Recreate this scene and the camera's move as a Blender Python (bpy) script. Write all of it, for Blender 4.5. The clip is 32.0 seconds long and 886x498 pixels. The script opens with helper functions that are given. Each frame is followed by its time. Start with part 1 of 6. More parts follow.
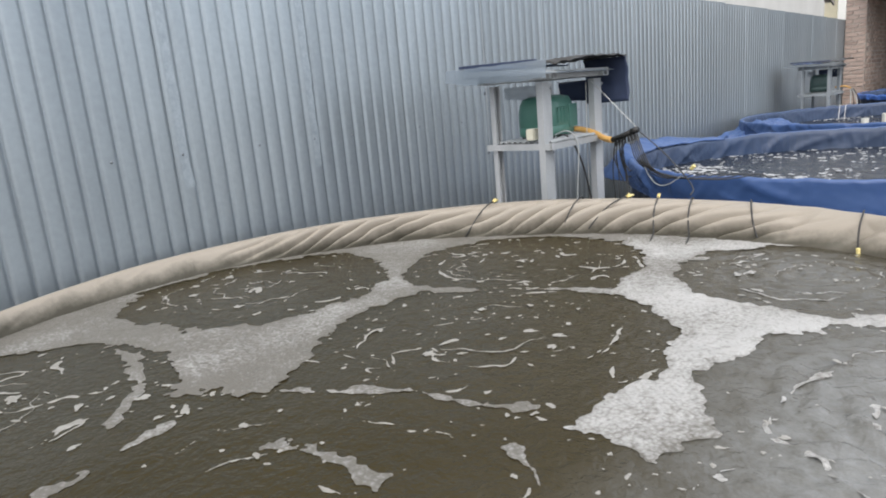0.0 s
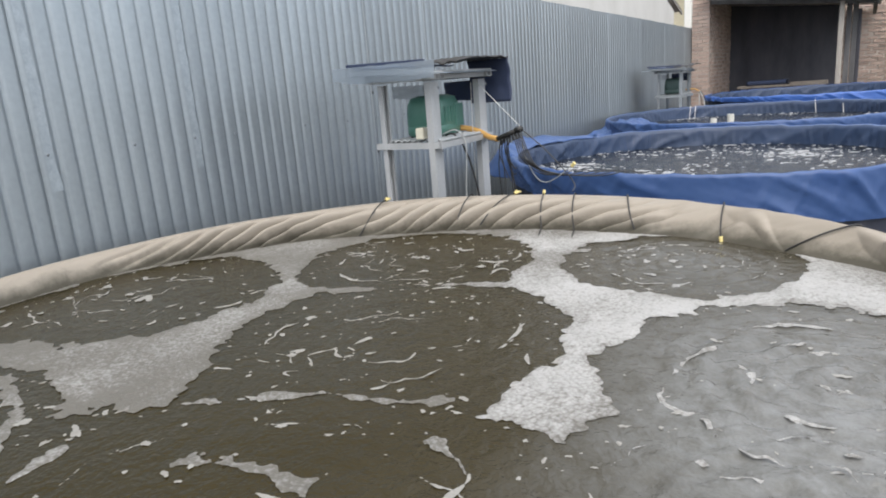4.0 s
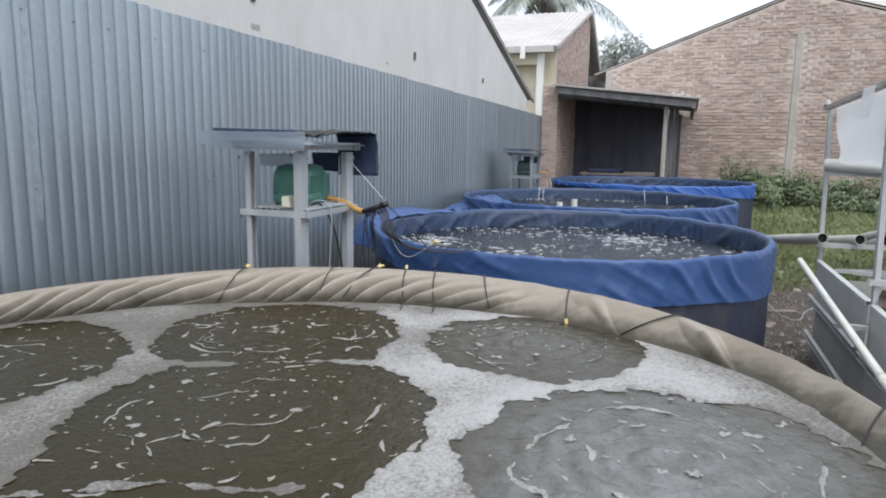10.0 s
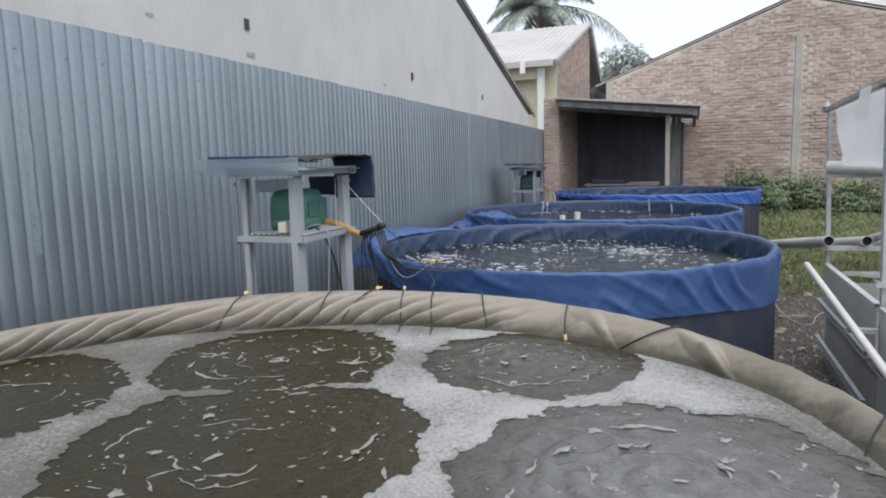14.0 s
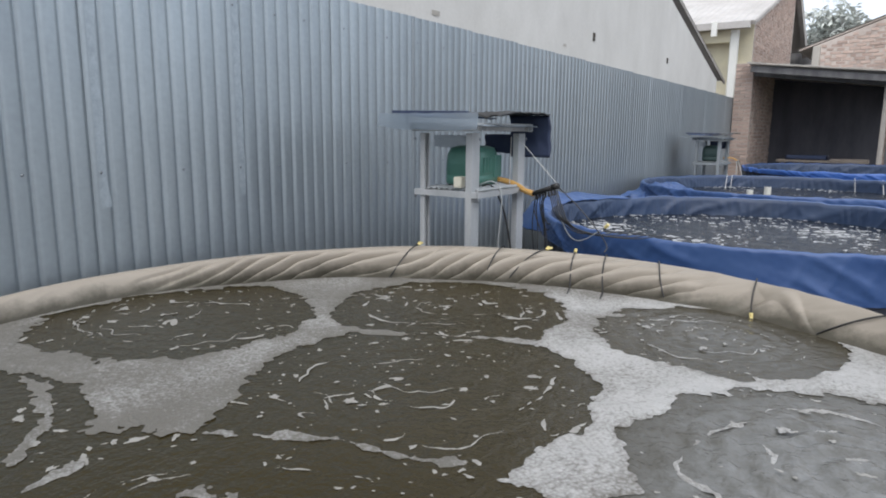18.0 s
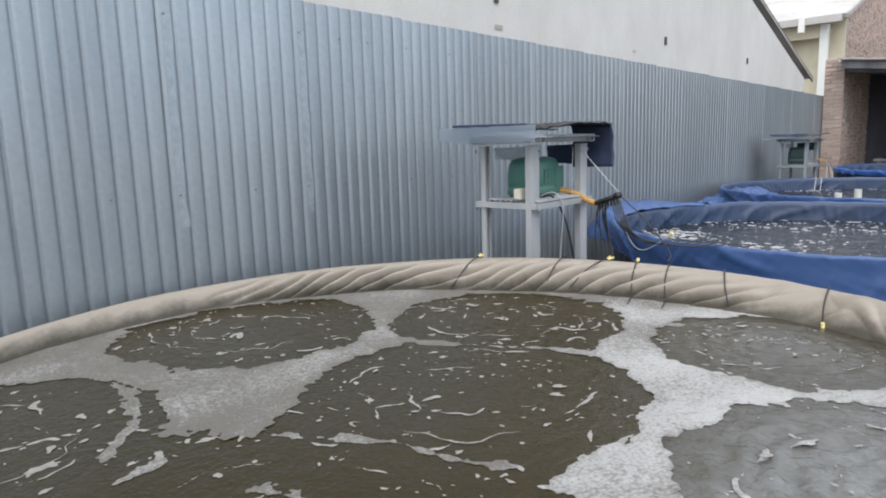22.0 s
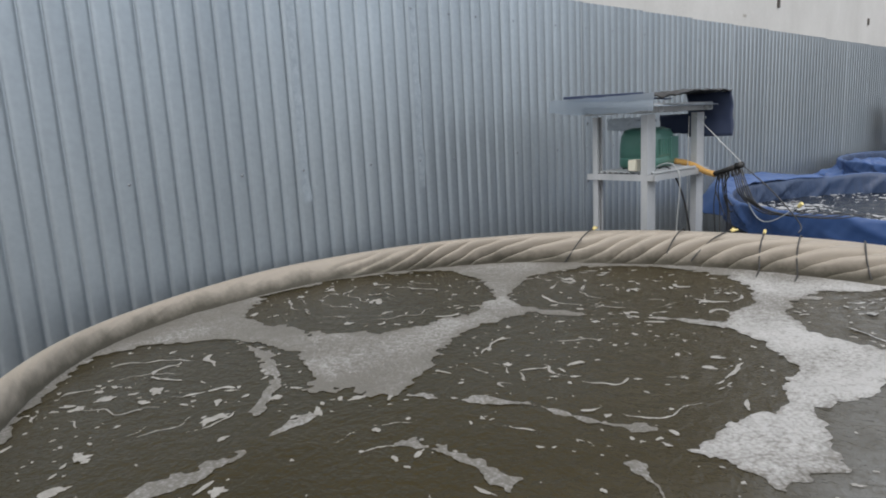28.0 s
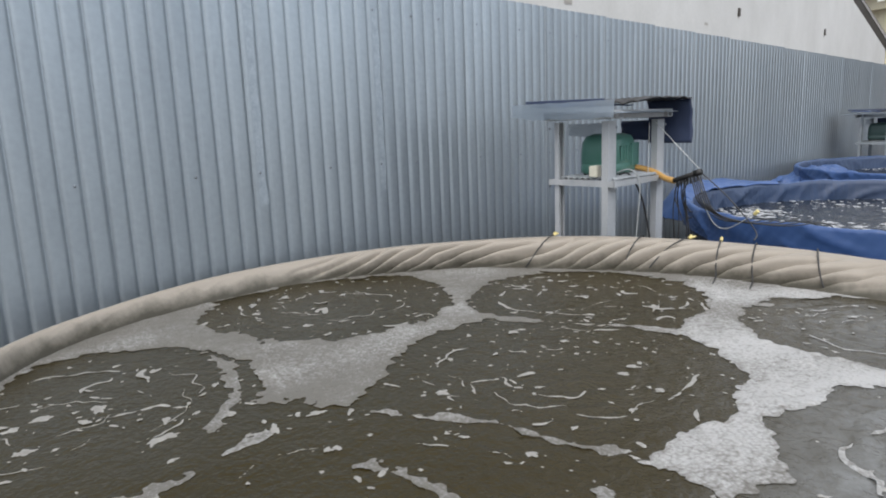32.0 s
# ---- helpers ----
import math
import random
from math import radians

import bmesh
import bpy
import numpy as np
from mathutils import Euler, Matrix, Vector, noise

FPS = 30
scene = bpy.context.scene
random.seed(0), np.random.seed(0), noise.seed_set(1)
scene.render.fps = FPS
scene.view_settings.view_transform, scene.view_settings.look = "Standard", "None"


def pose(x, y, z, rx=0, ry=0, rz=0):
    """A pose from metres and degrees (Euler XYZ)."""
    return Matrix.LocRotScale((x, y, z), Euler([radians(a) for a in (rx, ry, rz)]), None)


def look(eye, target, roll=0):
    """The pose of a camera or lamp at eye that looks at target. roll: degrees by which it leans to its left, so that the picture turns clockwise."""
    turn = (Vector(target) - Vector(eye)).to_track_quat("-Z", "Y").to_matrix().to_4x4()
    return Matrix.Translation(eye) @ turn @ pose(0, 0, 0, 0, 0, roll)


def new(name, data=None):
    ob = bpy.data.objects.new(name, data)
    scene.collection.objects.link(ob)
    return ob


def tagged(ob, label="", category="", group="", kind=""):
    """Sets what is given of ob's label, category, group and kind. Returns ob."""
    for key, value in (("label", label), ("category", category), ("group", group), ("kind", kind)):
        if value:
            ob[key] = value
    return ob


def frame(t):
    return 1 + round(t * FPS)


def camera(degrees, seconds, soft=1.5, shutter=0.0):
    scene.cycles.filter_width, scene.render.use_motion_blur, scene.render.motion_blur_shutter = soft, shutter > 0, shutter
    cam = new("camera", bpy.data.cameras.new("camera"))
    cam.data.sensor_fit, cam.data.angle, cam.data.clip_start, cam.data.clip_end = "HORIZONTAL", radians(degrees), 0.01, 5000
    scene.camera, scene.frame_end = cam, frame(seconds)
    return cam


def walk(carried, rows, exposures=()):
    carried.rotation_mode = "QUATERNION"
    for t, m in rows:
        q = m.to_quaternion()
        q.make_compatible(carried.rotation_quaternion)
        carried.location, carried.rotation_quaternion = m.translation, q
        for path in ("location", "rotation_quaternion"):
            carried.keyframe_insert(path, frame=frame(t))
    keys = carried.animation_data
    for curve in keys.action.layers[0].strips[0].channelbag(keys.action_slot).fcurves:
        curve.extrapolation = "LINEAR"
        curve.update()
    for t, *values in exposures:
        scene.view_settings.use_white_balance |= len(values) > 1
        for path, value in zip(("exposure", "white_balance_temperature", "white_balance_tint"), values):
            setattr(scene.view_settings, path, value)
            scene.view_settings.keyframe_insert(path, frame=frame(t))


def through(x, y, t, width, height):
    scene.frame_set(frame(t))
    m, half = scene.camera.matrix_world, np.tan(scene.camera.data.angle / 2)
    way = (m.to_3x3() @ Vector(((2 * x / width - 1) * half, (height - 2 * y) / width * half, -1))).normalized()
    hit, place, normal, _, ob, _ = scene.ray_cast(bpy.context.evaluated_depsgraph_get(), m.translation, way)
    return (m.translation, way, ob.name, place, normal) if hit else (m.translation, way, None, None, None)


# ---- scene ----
cam = camera(68.2, 32.0, soft=1.9)
# seconds, eye x, y, z, yaw, pitch, roll
PATH = [
    (0, 0.058, 0.110, 1.709, 43.75, -12.85, -5.16),
    (0.5, 0.061, 0.111, 1.712, 42.70, -11.97, -4.97),
    (1, 0.062, 0.125, 1.707, 40.66, -12.65, -3.41),
    (1.5, 0.067, 0.128, 1.706, 40.23, -11.77, -3.74),
    (2, 0.070, 0.133, 1.706, 40.53, -12.34, -3.99),
    (2.5, 0.070, 0.130, 1.697, 41.86, -12.99, -3.88),
    (3, 0.058, 0.125, 1.692, 43.53, -14.36, -3.65),
    (3.5, 0.057, 0.094, 1.703, 42.91, -14.93, -5.22),
    (4, 0.012, 0.053, 1.721, 32.95, -13.92, -4.45),
    (4.5, -0.060, 0.002, 1.735, 27.21, -14.23, -1.85),
    (6.5, 0.040, 0.021, 1.743, 36.19, -13.38, -0.62),
    (7, 0.083, 0.034, 1.730, 41.28, -14.02, -2.43),
    (7.5, 0.073, -0.003, 1.745, 33.76, -13.92, -2.18),
    (8, 0.008, -0.048, 1.770, 24.82, -13.32, -1.29),
    (8.5, -0.023, -0.058, 1.783, 19.86, -10.78, -0.24),
    (9, -0.006, -0.036, 1.787, 18.85, -9.53, -0.22),
    (9.5, 0.016, -0.010, 1.788, 20.35, -9.48, -0.18),
    (10, 0.004, -0.006, 1.789, 19.92, -8.95, 0.87),
    (10.5, -0.041, -0.029, 1.790, 17.61, -9.46, 0.94),
    (11, -0.082, -0.058, 1.796, 14.95, -9.23, 0.91),
    (11.5, -0.086, -0.072, 1.801, 12.95, -8.10, 0.60),
    (12, -0.003, -0.006, 1.800, 15.72, -6.72, -0.99),
    (12.5, 0.107, 0.077, 1.788, 20.42, -6.11, -0.37),
    (13, 0.132, 0.083, 1.780, 24.06, -7.22, -0.84),
    (13.5, 0.098, 0.056, 1.788, 22.95, -6.70, -0.78),
    (14, 0.058, 0.029, 1.798, 20.80, -7.46, -1.54),
    (14.5, 0.027, 0.018, 1.794, 18.78, -8.14, -2.12),
    (16.5, -0.065, -0.026, 1.791, 19.71, -7.57, 0.81),
    (17, -0.074, -0.027, 1.791, 20.39, -8.41, 0.80),
    (17.5, -0.063, -0.021, 1.777, 25.84, -9.37, 0.50),
    (18, 0.007, 0.019, 1.754, 35.01, -10.17, 0.45),
    (18.5, 0.065, 0.045, 1.736, 43.72, -11.69, -1.95),
    (19, 0.095, 0.045, 1.737, 48.05, -9.59, -2.02),
    (19.5, 0.096, 0.049, 1.745, 49.67, -8.09, -2.26),
    (20, 0.090, 0.050, 1.743, 48.55, -8.71, -2.60),
    (20.5, 0.084, 0.043, 1.750, 47.58, -9.54, -3.06),
    (21, 0.101, 0.040, 1.753, 45.40, -9.19, -2.57),
    (21.5, 0.105, 0.047, 1.755, 42.87, -9.44, -2.02),
    (22, 0.107, 0.042, 1.761, 42.05, -9.03, -1.72),
    (22.5, 0.079, 0.032, 1.778, 37.40, -8.36, -1.25),
    (23, 0.003, 0.007, 1.790, 35.09, -6.44, -1.86),
    (23.5, -0.037, -0.000, 1.793, 32.46, -6.24, -1.05),
    (24, -0.044, -0.013, 1.796, 31.22, -6.17, -0.90),
    (24.5, -0.030, -0.009, 1.793, 32.02, -6.32, -1.63),
    (26.5, -0.020, -0.070, 1.760, 37.95, -8.51, -2.72),
    (27, 0.002, -0.077, 1.747, 47.25, -9.35, -4.16),
    (27.5, 0.001, -0.077, 1.739, 49.99, -9.57, -3.47),
    (28, 0.017, -0.084, 1.736, 49.40, -10.47, -3.09),
    (28.5, -0.027, -0.075, 1.730, 52.41, -13.02, -2.61),
    (29, -0.079, -0.070, 1.732, 53.65, -12.12, -1.84),
    (29.5, -0.071, -0.058, 1.763, 47.44, -8.55, -2.14),
    (30, -0.114, -0.061, 1.765, 40.01, -7.13, -0.29),
    (30.5, -0.129, -0.100, 1.773, 40.86, -8.44, -0.19),
    (31, -0.132, -0.097, 1.769, 42.88, -9.85, -1.58),
    (31.5, -0.071, -0.069, 1.764, 44.37, -9.89, -1.80),
    (32, 0.016, -0.027, 1.747, 46.62, -10.52, -2.26),
]
walk(cam, [(t, pose(x, y, z, 90 + pitch, 0, yaw) @ pose(0, 0, 0, 0, 0, roll)) for t, x, y, z, yaw, pitch, roll in PATH],
     exposures=[(0.0, 0.66, 6725, 10.0), (2.0, 0.65, 6725, 10.0), (4.0, 0.66, 6725, 10.0), (7.0, 0.61, 6550, 10.0), (8.0, 0.64, 6450, 10.0),
                (9.0, 0.36, 6350, 10.0), (10.0, 0.39, 6344, 10.0), (11.0, 0.39, 6338, 10.0), (12.0, 0.17, 6331, 10.0), (13.0, 0.06, 6325, 10.0),
                (14.0, 0.19, 6350, 10.0), (17.0, 0.21, 6425, 10.0), (18.0, 0.29, 6462, 10.0), (19.0, 0.39, 6500, 10.0), (20.0, 0.41, 6490, 10.0),
                (22.0, 0.51, 6470, 10.0), (23.0, 0.36, 6460, 10.0), (24.0, 0.2, 6450, 10.0), (27.0, 0.34, 6625, 10.0), (28.0, 0.27, 6675, 10.0),
                (29.0, 0.62, 6725, 10.0), (29.5, 0.56, 6662, 10.0), (30.0, 0.33, 6600, 10.0), (31.0, 0.25, 6562, 10.0), (32.0, 0.42, 6525, 10.0)])

# ---- world and light: a bright overcast sky ----
SKY, SUN = 0.15, 1.5
world = bpy.data.worlds.new("overcast_sky")
scene.world = world
world.use_nodes = True
wn, wl = world.node_tree.nodes, world.node_tree.links
sky = wn.new("ShaderNodeTexSky")
sky.sky_type = "NISHITA"
sky.sun_disc = False
sky.sun_elevation, sky.sun_rotation = radians(58), radians(150)
sky.air_density, sky.dust_density, sky.ozone_density = 1.0, 5.0, 1.0
cloud = wn.new("ShaderNodeMix")
cloud.data_type = "RGBA"
cloud.inputs["Factor"].default_value = 0.72
cloud.inputs["B"].default_value = (7.3, 7.9, 8.8, 1)
wl.new(sky.outputs["Color"], cloud.inputs["A"])
wl.new(cloud.outputs["Result"], wn["Background"].inputs["Color"])
wn["Background"].inputs["Strength"].default_value = SKY
sun = new("sun", bpy.data.lights.new("sun", "SUN"))
sun.data.energy, sun.data.angle, sun.data.color = SUN, radians(60), (1.0, 0.96, 0.9)
sun.matrix_world = look((2.6, -2.0, 9.0), (0, 1.5, 0))

# ---- materials ----
def tint(c, k):
    return tuple(min(1.0, v * k) for v in c[:3]) + (1.0,)


def material(name, base, rough=0.7, metal=0.0, fine=60.0, coarse=3.0, vary=0.25, bump=0.15, second=None, mix=0.5, spec=0.5,
             streak=0.0, per=None, amount=0.0, trans=0.0, rvary=0.1, dist=0.004):
    """A surface with grain and stains at two scales; second: the colour of the stains; streak: how far they run down;
    per: 'object' or 'island' gives each piece its own shade by amount."""
    m = bpy.data.materials.new(name)
    m.use_nodes = True
    n, l = m.node_tree.nodes, m.node_tree.links
    b = n["Principled BSDF"]
    co = n.new("ShaderNodeTexCoord")
    geo = n.new("ShaderNodeNewGeometry")
    mp = n.new("ShaderNodeMapping")
    mp.inputs["Scale"].default_value = (1, 1, 1.0 - streak)
    l.new(geo.outputs["Position"], mp.inputs["Vector"])
    big = n.new("ShaderNodeTexNoise")
    big.inputs["Scale"].default_value, big.inputs["Detail"].default_value, big.inputs["Roughness"].default_value = coarse, 6, 0.65
    l.new(mp.outputs["Vector"], big.inputs["Vector"])
    small = n.new("ShaderNodeTexNoise")
    small.inputs["Scale"].default_value, small.inputs["Detail"].default_value = fine, 4
    l.new(co.outputs["Object"], small.inputs["Vector"])
    ramp = n.new("ShaderNodeValToRGB")
    ramp.color_ramp.elements[0].position, ramp.color_ramp.elements[1].position = 0.5 - mix * 0.3, 0.5 + mix * 0.3
    ramp.color_ramp.elements[0].color = (*base, 1)
    ramp.color_ramp.elements[1].color = (*(second or tint(base, 1 - vary)[:3]), 1)
    l.new(big.outputs["Fac"], ramp.inputs["Fac"])
    grain = n.new("ShaderNodeMapRange")
    grain.inputs["To Min"].default_value, grain.inputs["To Max"].default_value = 1 - vary, 1 + vary
    l.new(small.outputs["Fac"], grain.inputs["Value"])
    hsv = n.new("ShaderNodeHueSaturation")
    l.new(ramp.outputs["Color"], hsv.inputs["Color"])
    value = grain.outputs["Result"]
    if per:
        src = n.new("ShaderNodeObjectInfo").outputs["Random"] if per == "object" else geo.outputs["Random Per Island"]
        pr = n.new("ShaderNodeMapRange")
        pr.inputs["To Min"].default_value, pr.inputs["To Max"].default_value = 1 - amount, 1 + amount
        l.new(src, pr.inputs["Value"])
        mul = n.new("ShaderNodeMath")
        mul.operation = "MULTIPLY"
        l.new(value, mul.inputs[0]), l.new(pr.outputs["Result"], mul.inputs[1])
        value = mul.outputs["Value"]
    l.new(value, hsv.inputs["Value"])
    l.new(hsv.outputs["Color"], b.inputs["Base Color"])
    rr = n.new("ShaderNodeMapRange")
    rr.inputs["To Min"].default_value, rr.inputs["To Max"].default_value = max(0.02, rough - rvary), min(1, rough + rvary)
    l.new(big.outputs["Fac"], rr.inputs["Value"]), l.new(rr.outputs["Result"], b.inputs["Roughness"])
    b.inputs["Metallic"].default_value = metal
    b.inputs["Specular IOR Level"].default_value = spec
    if trans:
        b.inputs["Transmission Weight"].default_value = trans
        b.inputs["IOR"].default_value = 1.05
    if bump:
        bp = n.new("ShaderNodeBump")
        bp.inputs["Strength"].default_value, bp.inputs["Distance"].default_value = bump, dist
        l.new(small.outputs["Fac"], bp.inputs["Height"]), l.new(bp.outputs["Normal"], b.inputs["Normal"])
    return m


ZINC = material("galvanised_sheet", (0.385, 0.433, 0.466), 0.38, 0.66, 40, 1.6, 0.10, 0.05, second=(0.27, 0.308, 0.337), mix=0.9, streak=0.75, per="object", amount=0.05)
STEEL = material("light_steel_profile", (0.475, 0.49, 0.505), 0.45, 0.1, 80, 5, 0.10, 0.05, second=(0.35, 0.37, 0.385), streak=0.7)
# Paler than the sheets: the highlight on lapped edges is painted in.
LAP = material("lap_highlight", (0.55, 0.58, 0.60), 0.45, 0.3, 60, 3, 0.12, 0.05, second=(0.33, 0.37, 0.40), mix=0.8, streak=0.8, per="object", amount=0.25)
DAMP = material("mottled_damp_zinc", (0.385, 0.435, 0.475), 0.45, 0.5, 90, 28, 0.12, 0.12, second=(0.29, 0.335, 0.37), mix=0.7)
DULLSTEEL = material("dull_weathered_zinc", (0.57, 0.585, 0.57), 0.55, 0.12, 70, 7, 0.14, 0.08, second=(0.37, 0.38, 0.37), mix=0.9, streak=0.7)
# Darker steel for the far stand; the fence's shade is in this colour.
SHADEZINC = material("shaded_steel_profile", (0.34, 0.37, 0.39), 0.6, 0.2, 70, 7, 0.14, 0.08, second=(0.24, 0.265, 0.285), mix=0.9, streak=0.7)
RUSTY = material("rust_stained_steel", (0.52, 0.50, 0.47), 0.7, 0.1, 60, 9, 0.2, 0.2, second=(0.27, 0.225, 0.19), mix=0.8)
SCREW = material("screw_head", (0.24, 0.26, 0.28), 0.5, 0.6, 200, 20)
PLASTER = material("cement_plaster", (0.69, 0.68, 0.655), 0.9, 0, 35, 1.5, 0.07, 0.25, second=(0.50, 0.49, 0.465), mix=1.2, streak=0.45)
HOLE = material("hole_shade", (0.08, 0.07, 0.06), 0.95)
VERGE = material("weathered_roof_edge", (0.40, 0.38, 0.36), 0.85, 0, 30, 3)
BRICK = material("red_clay_brick", (0.50, 0.395, 0.340), 0.92, 0, 60, 5.0, 0.24, 0.5, second=(0.37, 0.275, 0.232), mix=0.8, per="island", amount=0.20)
BRICKP = material("red_clay_brick_piece", (0.50, 0.395, 0.340), 0.92, 0, 60, 5.0, 0.24, 0.5, second=(0.37, 0.275, 0.232), mix=0.8, per="object", amount=0.20)
MORTAR = material("sandy_mortar", (0.60, 0.54, 0.49), 0.95, 0, 70, 1.5, 0.15, 0.4, second=(0.37, 0.31, 0.275))
CONCRETE = material("raw_concrete", (0.44, 0.42, 0.38), 0.92, 0, 50, 2.0, 0.1, 0.3, second=(0.34, 0.32, 0.29))
CREAM = material("cream_paint", (0.72, 0.66, 0.48), 0.8, 0, 60, 1.2, 0.05, 0.05, second=(0.6, 0.55, 0.42))
WHITE = material("white_paint", (0.78, 0.78, 0.74), 0.7, 0, 60, 2, 0.05, 0.05)
ROOFGREY = material("grey_roof_sheet", (0.50, 0.48, 0.46), 0.7, 0, 40, 1.0, 0.08, 0.1, second=(0.40, 0.38, 0.36))
WOOD = material("weathered_wood", (0.30, 0.26, 0.22), 0.85, 0, 60, 6, 0.2, 0.25, second=(0.2, 0.17, 0.15), streak=0.8)
# Dark base: the shade under the shed roof is put into the boards' colour.
DIMBOARDS = material("dim_inner_boards", (0.105, 0.105, 0.122), 0.95, 0, 60, 2, 0.15, 0.2, second=(0.062, 0.062, 0.075), streak=0.7)
PALEWOOD = material("pale_weathered_wood", (0.44, 0.41, 0.37), 0.88, 0, 60, 6, 0.15, 0.25, second=(0.33, 0.30, 0.27), streak=0.8)
DARKWOOD = material("dark_boards", (0.19, 0.185, 0.185), 0.9, 0, 60, 4, 0.2, 0.25, second=(0.09, 0.09, 0.095), streak=0.8)
BEIGE = material("beige_tarpaulin", (0.303, 0.270, 0.226), 0.5, 0, 220, 4.5, 0.06, 0.08, second=(0.268, 0.238, 0.198), mix=1.0, spec=0.35, dist=0.001)
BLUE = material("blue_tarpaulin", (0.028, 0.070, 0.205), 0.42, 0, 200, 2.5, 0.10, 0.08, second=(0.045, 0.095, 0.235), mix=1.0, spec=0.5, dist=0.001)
BLUEGREY = material("faded_blue_grey_sheet", (0.22, 0.275, 0.33), 0.5, 0, 120, 4, 0.10, 0.08, second=(0.15, 0.20, 0.26), mix=1.0)
NAVY = material("navy_cloth", (0.022, 0.038, 0.095), 0.6, 0, 150, 4, 0.12, 0.1, second=(0.04, 0.055, 0.10), mix=1.0)
BRIGHTBLUE = material("bright_blue_tarpaulin", (0.03, 0.10, 0.36), 0.4, 0, 200, 2.5, 0.10, 0.08, second=(0.045, 0.12, 0.38), mix=1.0, spec=0.5, dist=0.001)
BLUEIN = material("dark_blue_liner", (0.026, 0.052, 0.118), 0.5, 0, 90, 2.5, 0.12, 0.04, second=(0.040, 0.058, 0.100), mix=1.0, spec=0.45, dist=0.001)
BLACKLINER = material("dark_tank_wall", (0.024, 0.030, 0.055), 0.6, 0, 80, 4, 0.2, 0.1, second=(0.04, 0.042, 0.055), streak=0.8)
HOSE = material("black_rubber_hose", (0.025, 0.025, 0.025), 0.5, 0, 120, 9)
GREYHOSE = material("grey_air_hose", (0.42, 0.44, 0.44), 0.45, 0, 120, 9)
YELLOW = material("yellow_plastic", (0.74, 0.62, 0.26), 0.5, 0, 120, 9, 0.08)
ORANGE = material("orange_hose", (0.70, 0.40, 0.12), 0.45, 0, 150, 12, 0.1, 0.1)
GREEN = material("green_enamel", (0.085, 0.205, 0.170), 0.4, 0, 120, 7, 0.12, 0.05, second=(0.07, 0.20, 0.155))
DARKGREEN = material("dark_green_enamel", (0.055, 0.10, 0.092), 0.5, 0, 120, 7, 0.12, 0.05, second=(0.045, 0.08, 0.075))
OFFWHITE = material("offwhite_plastic", (0.68, 0.66, 0.55), 0.5, 0, 120, 9, 0.06)
PVC = material("white_pvc_pipe", (0.72, 0.72, 0.68), 0.4, 0, 90, 4, 0.06, 0.03, second=(0.58, 0.57, 0.50), mix=0.9)
BLACKPIPE = material("bore_shade", (0.012, 0.012, 0.012), 0.9)
STRING = material("white_string", (0.7, 0.7, 0.68), 0.8)
PLASTIC = material("clear_plastic_film", (0.88, 0.88, 0.87), 0.6, 0, 12, 2, 0.03, 0.3, dist=0.01)
DIRTYPVC = material("dirty_pvc_pipe", (0.56, 0.57, 0.51), 0.6, 0, 60, 4, 0.15, 0.05, second=(0.38, 0.38, 0.33), mix=0.9)
PANEL = material("galvalume_panel", (0.57, 0.575, 0.545), 0.55, 0.0, 50, 2, 0.08, 0.06, second=(0.41, 0.41, 0.385), mix=0.9, streak=0.6)
BROWNTARP = material("brown_tarpaulin", (0.19, 0.15, 0.13), 0.6, 0, 150, 6, 0.15, 0.2, second=(0.10, 0.08, 0.068), mix=1.0)
DIRT = material("bare_earth", (0.098, 0.079, 0.061), 0.95, 0, 25, 1.3, 0.3, 0.9, second=(0.058, 0.048, 0.037), mix=0.8, dist=0.02)
# Distance haze is mixed into this pale leaf colour.
FARLEAF = material("hazed_far_foliage", (0.50, 0.53, 0.50), 0.8, 0, 8, 0.6, 0.2, 0.0, second=(0.56, 0.58, 0.55), mix=1.0, per="island", amount=0.2)
LEAF = material("shrub_leaves", (0.120, 0.170, 0.085), 0.6, 0, 40, 1.5, 0.2, 0.1, second=(0.215, 0.26, 0.14), mix=1.0, per="island", amount=0.5)
GRASS = material("grass_blades", (0.145, 0.195, 0.075), 0.7, 0, 40, 1.1, 0.2, 0.0, second=(0.275, 0.285, 0.145), mix=0.9, per="island", amount=0.45)
# Leaflets paled and greyed so their colour includes the haze before them.
PALM = material("hazed_palm_leaflets", (0.38, 0.42, 0.37), 0.6, 0, 40, 3, 0.2, 0.0, per="island", amount=0.35)
BARK = material("palm_trunk", (0.20, 0.17, 0.14), 0.9, 0, 40, 5, 0.25, 0.5)
CLOTH = material("discarded_white_sack", (0.40, 0.395, 0.38), 0.8, 0, 60, 5, 0.1, 0.2)
STONE = material("pale_rubble", (0.45, 0.42, 0.38), 0.9, 0, 50, 5, 0.2, 0.4)


